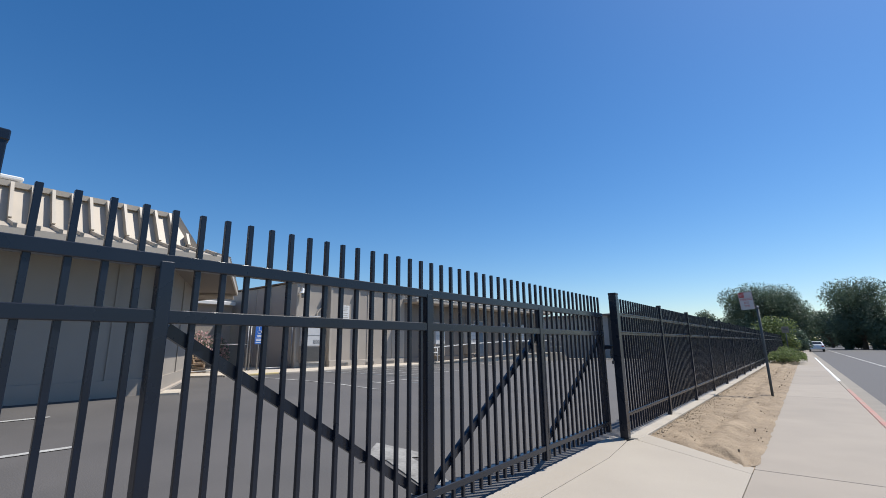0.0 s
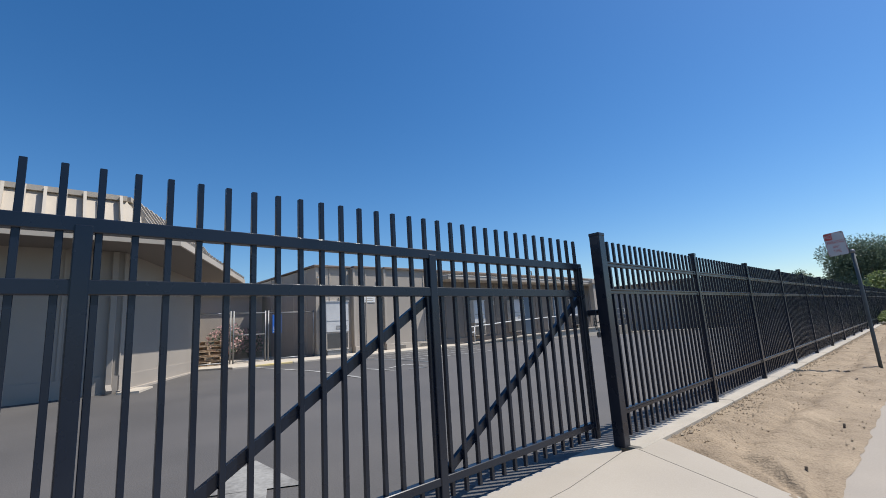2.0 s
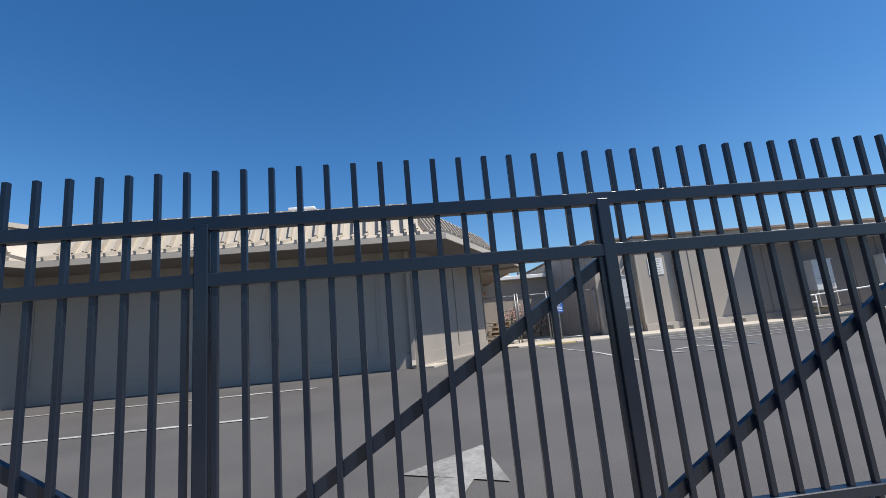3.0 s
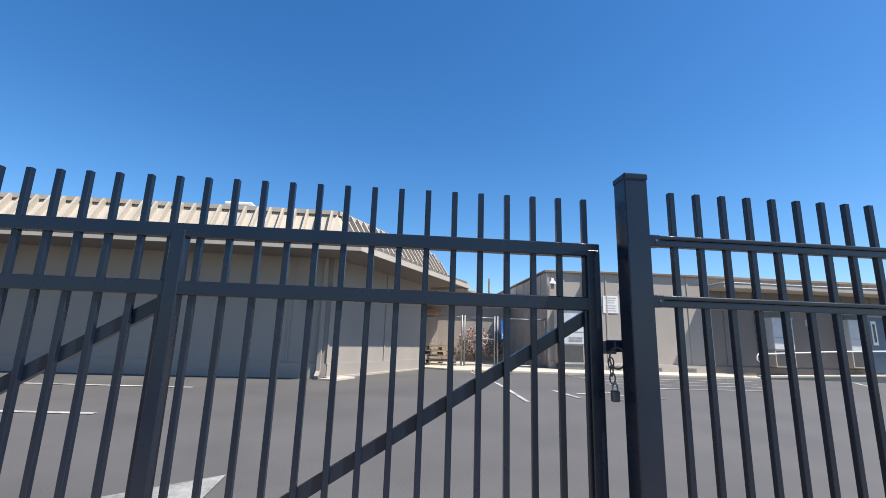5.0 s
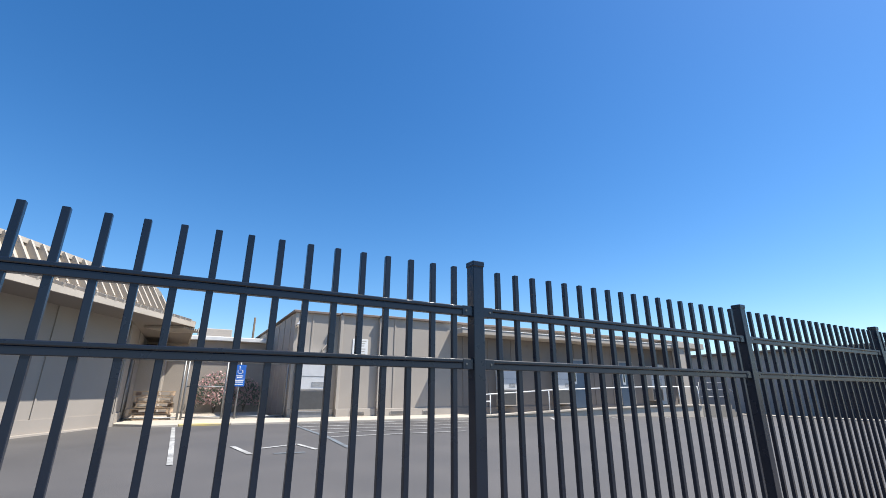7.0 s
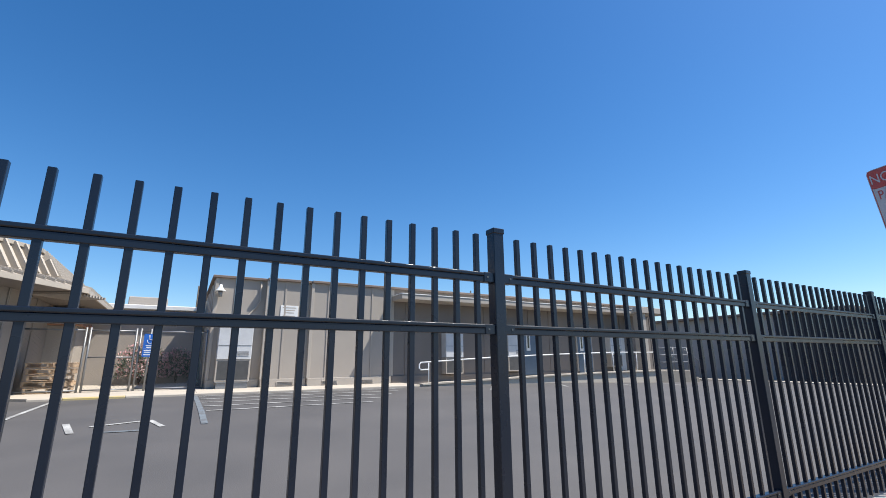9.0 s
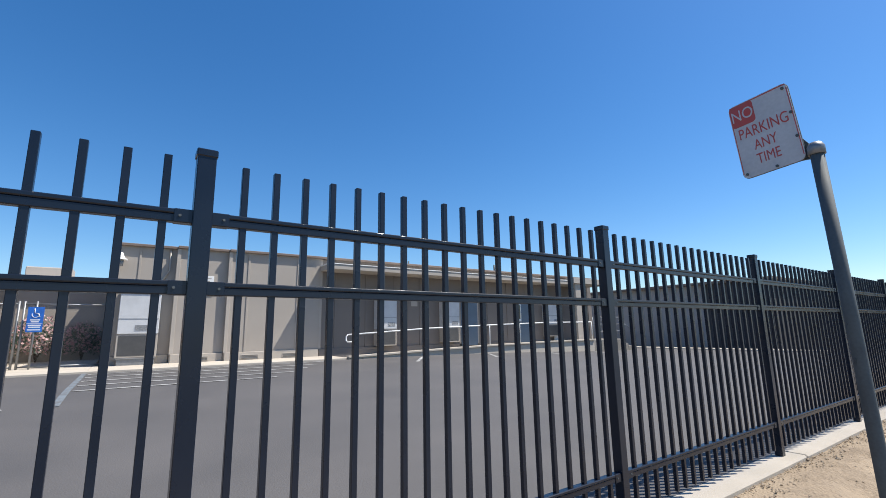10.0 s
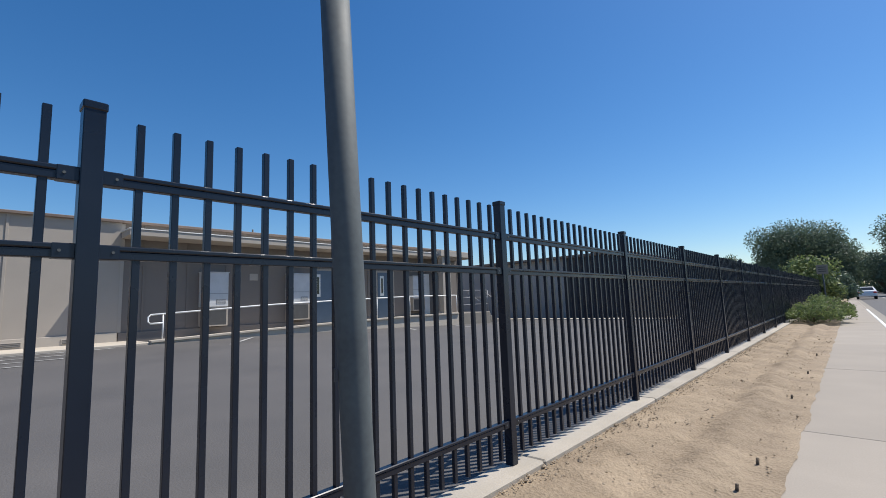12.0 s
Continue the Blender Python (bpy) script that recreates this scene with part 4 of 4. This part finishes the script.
ps = thing("accessible_parking_sign", "blue accessible parking sign with white writing on a steel post", "traffic sign", at=(-14.2, 0.24, 0.29))
part("post", tube(B(), [(0, 0, 0), (0, 0, 1.85)], 0.025, 10), M_GALV, ps)
bp = part("plate", box(B(), 0.026, 0.034, -0.165, 0.165, 1.04, 1.70, 0.002), M_BLUE, ps)
part("border", box(B(), 0.034, 0.0352, -0.155, 0.155, 1.26, 1.268), M_WHITE, bp)
sym = part("wheelchair_symbol", tube(B(), [(0.036, 0.075 * math.cos(a) + 0.0, 1.50 + 0.075 * math.sin(a)) for a in [radians(t) for t in range(-200, 40, 20)]], 0.008, 6), M_WHITE, bp)
part("wheelchair_symbol", tube(B(), [(0.036, -0.03, 1.66), (0.036, -0.02, 1.54), (0.036, 0.05, 1.53), (0.036, 0.09, 1.44)], 0.010, 6), M_WHITE, bp)
for w, z in ((0.20, 1.36), (0.16, 1.31), (0.26, 1.22), (0.24, 1.17), (0.26, 1.10)):
    part("writing_bar", box(B(), 0.034, 0.0355, -w / 2, w / 2, z - 0.013, z + 0.013), M_WHITE, bp)

# ---- behind the chain-link: rear building, shed, pallets, oleander ----
rear = thing("rear_building", "low beige rear building in shade with a pale roof edge", "building")
part("wall", box(B(), -19.4, -19.2, -9, 1.6, 0.2, 3.15), M_STUCCO, rear)
part("roof_edge", box(B(), -23.2, -18.9, -9, 1.6, 3.15, 3.32, 0.02), M_WHITE, rear)
ru = thing("rooftop_unit", "grey rooftop ventilation unit behind the eave", "ventilation unit", at=(-21.5, -0.4, 3.32))
part("box", box(B(), -0.5, 0.5, -0.7, 0.7, 0, 0.55, 0.03), M_STUCCO, ru)
ru2 = thing("rooftop_unit", "white rooftop ventilation unit on the mansard building", "ventilation unit", at=(-10.2, -7.85, 4.0))
part("box", box(B(), -0.4, 0.4, -0.3, 0.3, 0, 0.5, 0.03), M_WHITE, ru2)
part("cap", box(B(), -0.45, 0.45, -0.35, 0.35, 0.5, 0.58, 0.02), M_WHITE, ru2)

white = thing("white_board", "tall white board standing beside the end entrance", "board", at=(-13.9, 20.45, 0.60))
part("face", box(B(), 0.0, 0.06, -0.35, 0.35, 0.0, 2.0, 0.01), M_WHITE, white)
shed = thing("brown_roofed_shed", "small beige shed with a reddish-brown roof edge", "shed")
part("body", box(B(), -18.6, -17.1, -3.4, -1.98, 0.35, 2.35, 0.01), M_TRIM, shed)
part("roof", box(B(), -18.8, -16.95, -3.5, -1.85, 2.35, 2.52, 0.02), M_SHED, shed)
part("door", box(B(), -17.1, -17.07, -2.9, -2.15, 0.37, 2.2, 0.01), M_TRIM, shed)

for i in range(5):
    pal = thing("pallet", "weathered wooden pallet in a leaning stack", "pallet", "stacked pallets by the shed", at=(-14.9, -2.0, 0.37 + i * 0.168), turn=(4, -6, 8, 2, -5)[i])
    for x in (-0.45, -0.23, 0.0, 0.23, 0.45):
        part("deck_board", box(B(), x - 0.055, x + 0.055, -0.5, 0.5, 0.118, 0.138, 0.003), M_WOOD, pal)
    for y in (-0.46, 0.0, 0.46):
        part("stringer", box(B(), -0.5, 0.5, y - 0.025, y + 0.025, 0.02, 0.117, 0.003), M_WOOD, pal)
    for x in (-0.42, 0.0, 0.42):
        part("base_board", box(B(), x - 0.055, x + 0.055, -0.5, 0.5, 0.0, 0.019, 0.003), M_WOOD, pal)


def oleander(x, y, h, w, seed):
    rnd = random.Random(seed)
    t = thing("oleander", "flowering oleander bush with pale pink blossoms", "bush", "oleanders behind the chain-link", at=(x, y, 0.38))
    bm = B()
    for k in range(16):
        a = rnd.random() * 6.28
        tube(bm, [(0, 0, 0), (math.cos(a) * w * 0.15, math.sin(a) * w * 0.15, h * 0.5), (math.cos(a) * w * 0.4, math.sin(a) * w * 0.4, h * rnd.uniform(0.7, 1))], [0.02, 0.012, 0.004], 5)
    part("stems", bm, M_BARK, t)
    for nm, mat, n, s in (("leaves", M_LEAF, 1400, 0.14), ("blossoms", M_FLOWER, 900, 0.10)):
        verts, faces = [], []
        for k in range(n):
            a, r = rnd.random() * 6.28, w / 2 * math.sqrt(rnd.random())
            p = Vector((math.cos(a) * r, math.sin(a) * r, h * (1 - 0.35 * (2 * r / w) ** 2) * rnd.uniform(0.25, 1)))
            if nm == "blossoms":
                p *= 1.04
            u = Vector((rnd.gauss(0, 1), rnd.gauss(0, 1), rnd.gauss(0.2, 1))).normalized()
            v = u.cross(Vector((rnd.gauss(0, 1), 1, 0.3))).normalized()
            i = len(verts)
            q = 0.45 if nm == "blossoms" else 0.14
            verts += [p, p + u * s * 0.5 + v * s * q, p + u * s, p + u * s * 0.5 - v * s * q]
            faces.append((i, i + 1, i + 2, i + 3))
        me = bpy.data.meshes.new(nm)
        me.from_pydata(verts, [], faces)
        me.materials.append(mat)
        part(nm, me, mat, t)


oleander(-18.4, -0.15, 1.5, 1.5, 31)
oleander(-19.2, 1.0, 1.3, 1.1, 32)

# downspout and meter box on the mansard building
ds = thing("downspout", "beige metal downspout at the building corner", "downspout", at=(-8.56, -5.25, 0))
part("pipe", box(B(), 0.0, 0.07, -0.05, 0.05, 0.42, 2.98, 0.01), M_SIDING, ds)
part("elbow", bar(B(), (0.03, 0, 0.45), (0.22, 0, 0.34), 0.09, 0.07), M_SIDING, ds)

# ---- parked car ----
car = thing("parked_car", "white saloon car parked at the kerb", "car", at=(3.0, 77, -0.25))
prof = [(-2.2, 0.35), (-2.25, 0.6), (-2.15, 0.92), (-1.5, 0.98), (-0.95, 1.40), (0.35, 1.43), (1.1, 0.98), (2.05, 0.84), (2.25, 0.6), (2.22, 0.35)]
bm = B()
L = [[bm.verts.new((sx * (0.86 if z < 1.1 else 0.66), y, z)) for y, z in prof] for sx in (-1, 1)]
bm.faces.new(L[0])
bm.faces.new(L[1][::-1])
for i in range(len(prof)):
    j = (i + 1) % len(prof)
    bm.faces.new((L[0][i], L[1][i], L[1][j], L[0][j]))
bmesh.ops.bevel(bm, geom=list(bm.edges), offset=0.04, segments=2, affect='EDGES')
part("body", bm, M_CARPAINT, car)
bm = B()
bm.faces.new([bm.verts.new(p) for p in ((-0.66, -1.46, 1.03), (0.66, -1.46, 1.03), (0.56, -1.03, 1.36), (-0.56, -1.03, 1.36))])
part("rear_window", bm, M_GLASS, car)
for sx in (-1, 1):
    bm = B()
    bm.faces.new([bm.verts.new(p) for p in ((sx * 0.845, -1.3, 1.03), (sx * 0.845, 0.95, 1.03), (sx * 0.70, 0.3, 1.37), (sx * 0.70, -0.9, 1.37))])
    part("side_window", bm, M_GLASS, car)
    part("tail_light", box(B(), sx * 0.70 - 0.14, sx * 0.70 + 0.14, -2.27, -2.18, 0.68, 0.85, 0.02), M_SIGNRED, car)
    for y in (-1.35, 1.4):
        wh = part("wheel", tube(B(), [(sx * 0.66, y, 0.32), (sx * 0.87, y, 0.32)], 0.32, 20), M_TYRE, car)
        part("rim", tube(B(), [(sx * 0.872, y, 0.32), (sx * 0.88, y, 0.32)], 0.2, 14), M_GALV, wh)
part("plate", box(B(), -0.17, 0.17, -2.275, -2.255, 0.55, 0.67), M_WHITE, car)
part("bumper", box(B(), -0.84, 0.84, -2.30, -2.2, 0.36, 0.56, 0.03), M_CARPAINT, car)

# road markings
solid("lane_line", street_strip(B(), 5.6, 5.72, 4, 300, -0.252, -0.246), M_LINE, "white painted lane line on the street", "road marking", kind="structure")
solid("far_kerb", street_strip(B(), 17, 17.2, -60, 400, -0.3, -0.10, 0.02), M_CONC, "concrete kerb on the far side of the street", "kerb", kind="structure")
solid("far_verge", street_strip(B(), 17.2, 45, -60, 400, -0.3, -0.11), M_FIELD, "dry verge across the street", "verge", kind="structure")

# ---- small things on the dirt strip ----
rnd = random.Random(5)
verts, faces = [], []
for k in range(3800):
    x, y = rnd.uniform(0.22, 1.40), rnd.uniform(-1.9, 20)
    if rnd.random() < 0.75:
        x = 0.16 + rnd.random() ** 2 * 0.45
    r = rnd.uniform(0.004, 0.014) * (1.7 if rnd.random() < 0.05 else 0.85)
    i = len(verts)
    z = PZ + 0.024 + 0.062 * (1 - (x - 0.13) / 1.31) ** 1.4
    for dx, dy, dz in ((1, 0, 0), (0, 1, 0), (-1, 0, 0), (0, -1, 0), (0, 0, 0.8), (0, 0, -1)):
        verts.append((x + dx * r * rnd.uniform(0.7, 1.3), y + dy * r * rnd.uniform(0.7, 1.3), z + dz * r))
    faces += [(i + a, i + b, i + c) for a, b, c in ((0, 1, 4), (1, 2, 4), (2, 3, 4), (3, 0, 4), (1, 0, 5), (2, 1, 5), (3, 2, 5), (0, 3, 5))]
me = bpy.data.meshes.new("pebbles")
me.from_pydata(verts, [], faces)
me.materials.append(M_CLOD)
tagged(new("pebbles", me), "loose clods and pebbles scattered over the dry dirt", "pebbles", kind="stuff")
for x, y in ((1.20, -2.1), (1.24, -0.4), (1.22, 8.0), (1.25, 8.6), (1.24, 11.2), (1.27, 13.2), (1.26, 15.6)):
    st = solid("wooden_stake", tube(B(), [(x, y, PZ - 0.05), (x + 0.01, y, PZ + 0.055)], 0.011, 7), M_BARK, "short broken dark stake stub in the dirt", "stake", "stake stubs along the pavement")
for k, (x, y) in enumerate(((0.8, 4.2), (1.0, 3.1), (0.6, 9.8), (0.9, 12.4), (1.1, 8.2))):
    a = rnd.random() * 3
    solid("twig", tube(B(), [(x, y, PZ + 0.04), (x + 0.12 * math.cos(a), y + 0.12 * math.sin(a), PZ + 0.055), (x + 0.28 * math.cos(a + 0.3), y + 0.28 * math.sin(a + 0.3), PZ + 0.045)], [0.008, 0.007, 0.003], 6), M_BARK, "dry fallen twig on the dirt", "twig", "twigs on the dirt")

# far street sign by the shrubs
fs = thing("street_sign", "small street sign, greyed for its back-lit face, on a thin post by the shrubs", "traffic sign", at=(0.9, 33, -0.1))
part("post", tube(B(), [(0, 0, 0), (0, 0, 2.3)], 0.03, 8), M_POLE, fs)
# old-concrete grey puts the back-lit side's shade into the plate colour
part("plate", box(B(), -0.22, 0.22, -0.045, -0.035, 1.95, 2.4, 0.003), M_CONCOLD, fs)
for z in (2.28, 2.18, 2.08):
    part("writing_bar", box(B(), -0.15, 0.15, -0.048, -0.0455, z - 0.02, z + 0.02), M_GRILLE, fs)
up = thing("utility_pole", "thin dark pole behind the long building", "pole", at=(-23.8, 1.5, 0))
part("pole", tube(B(), [(0, 0, 0), (0, 0, 4.9)], [0.07, 0.05], 8), M_BARK, up)
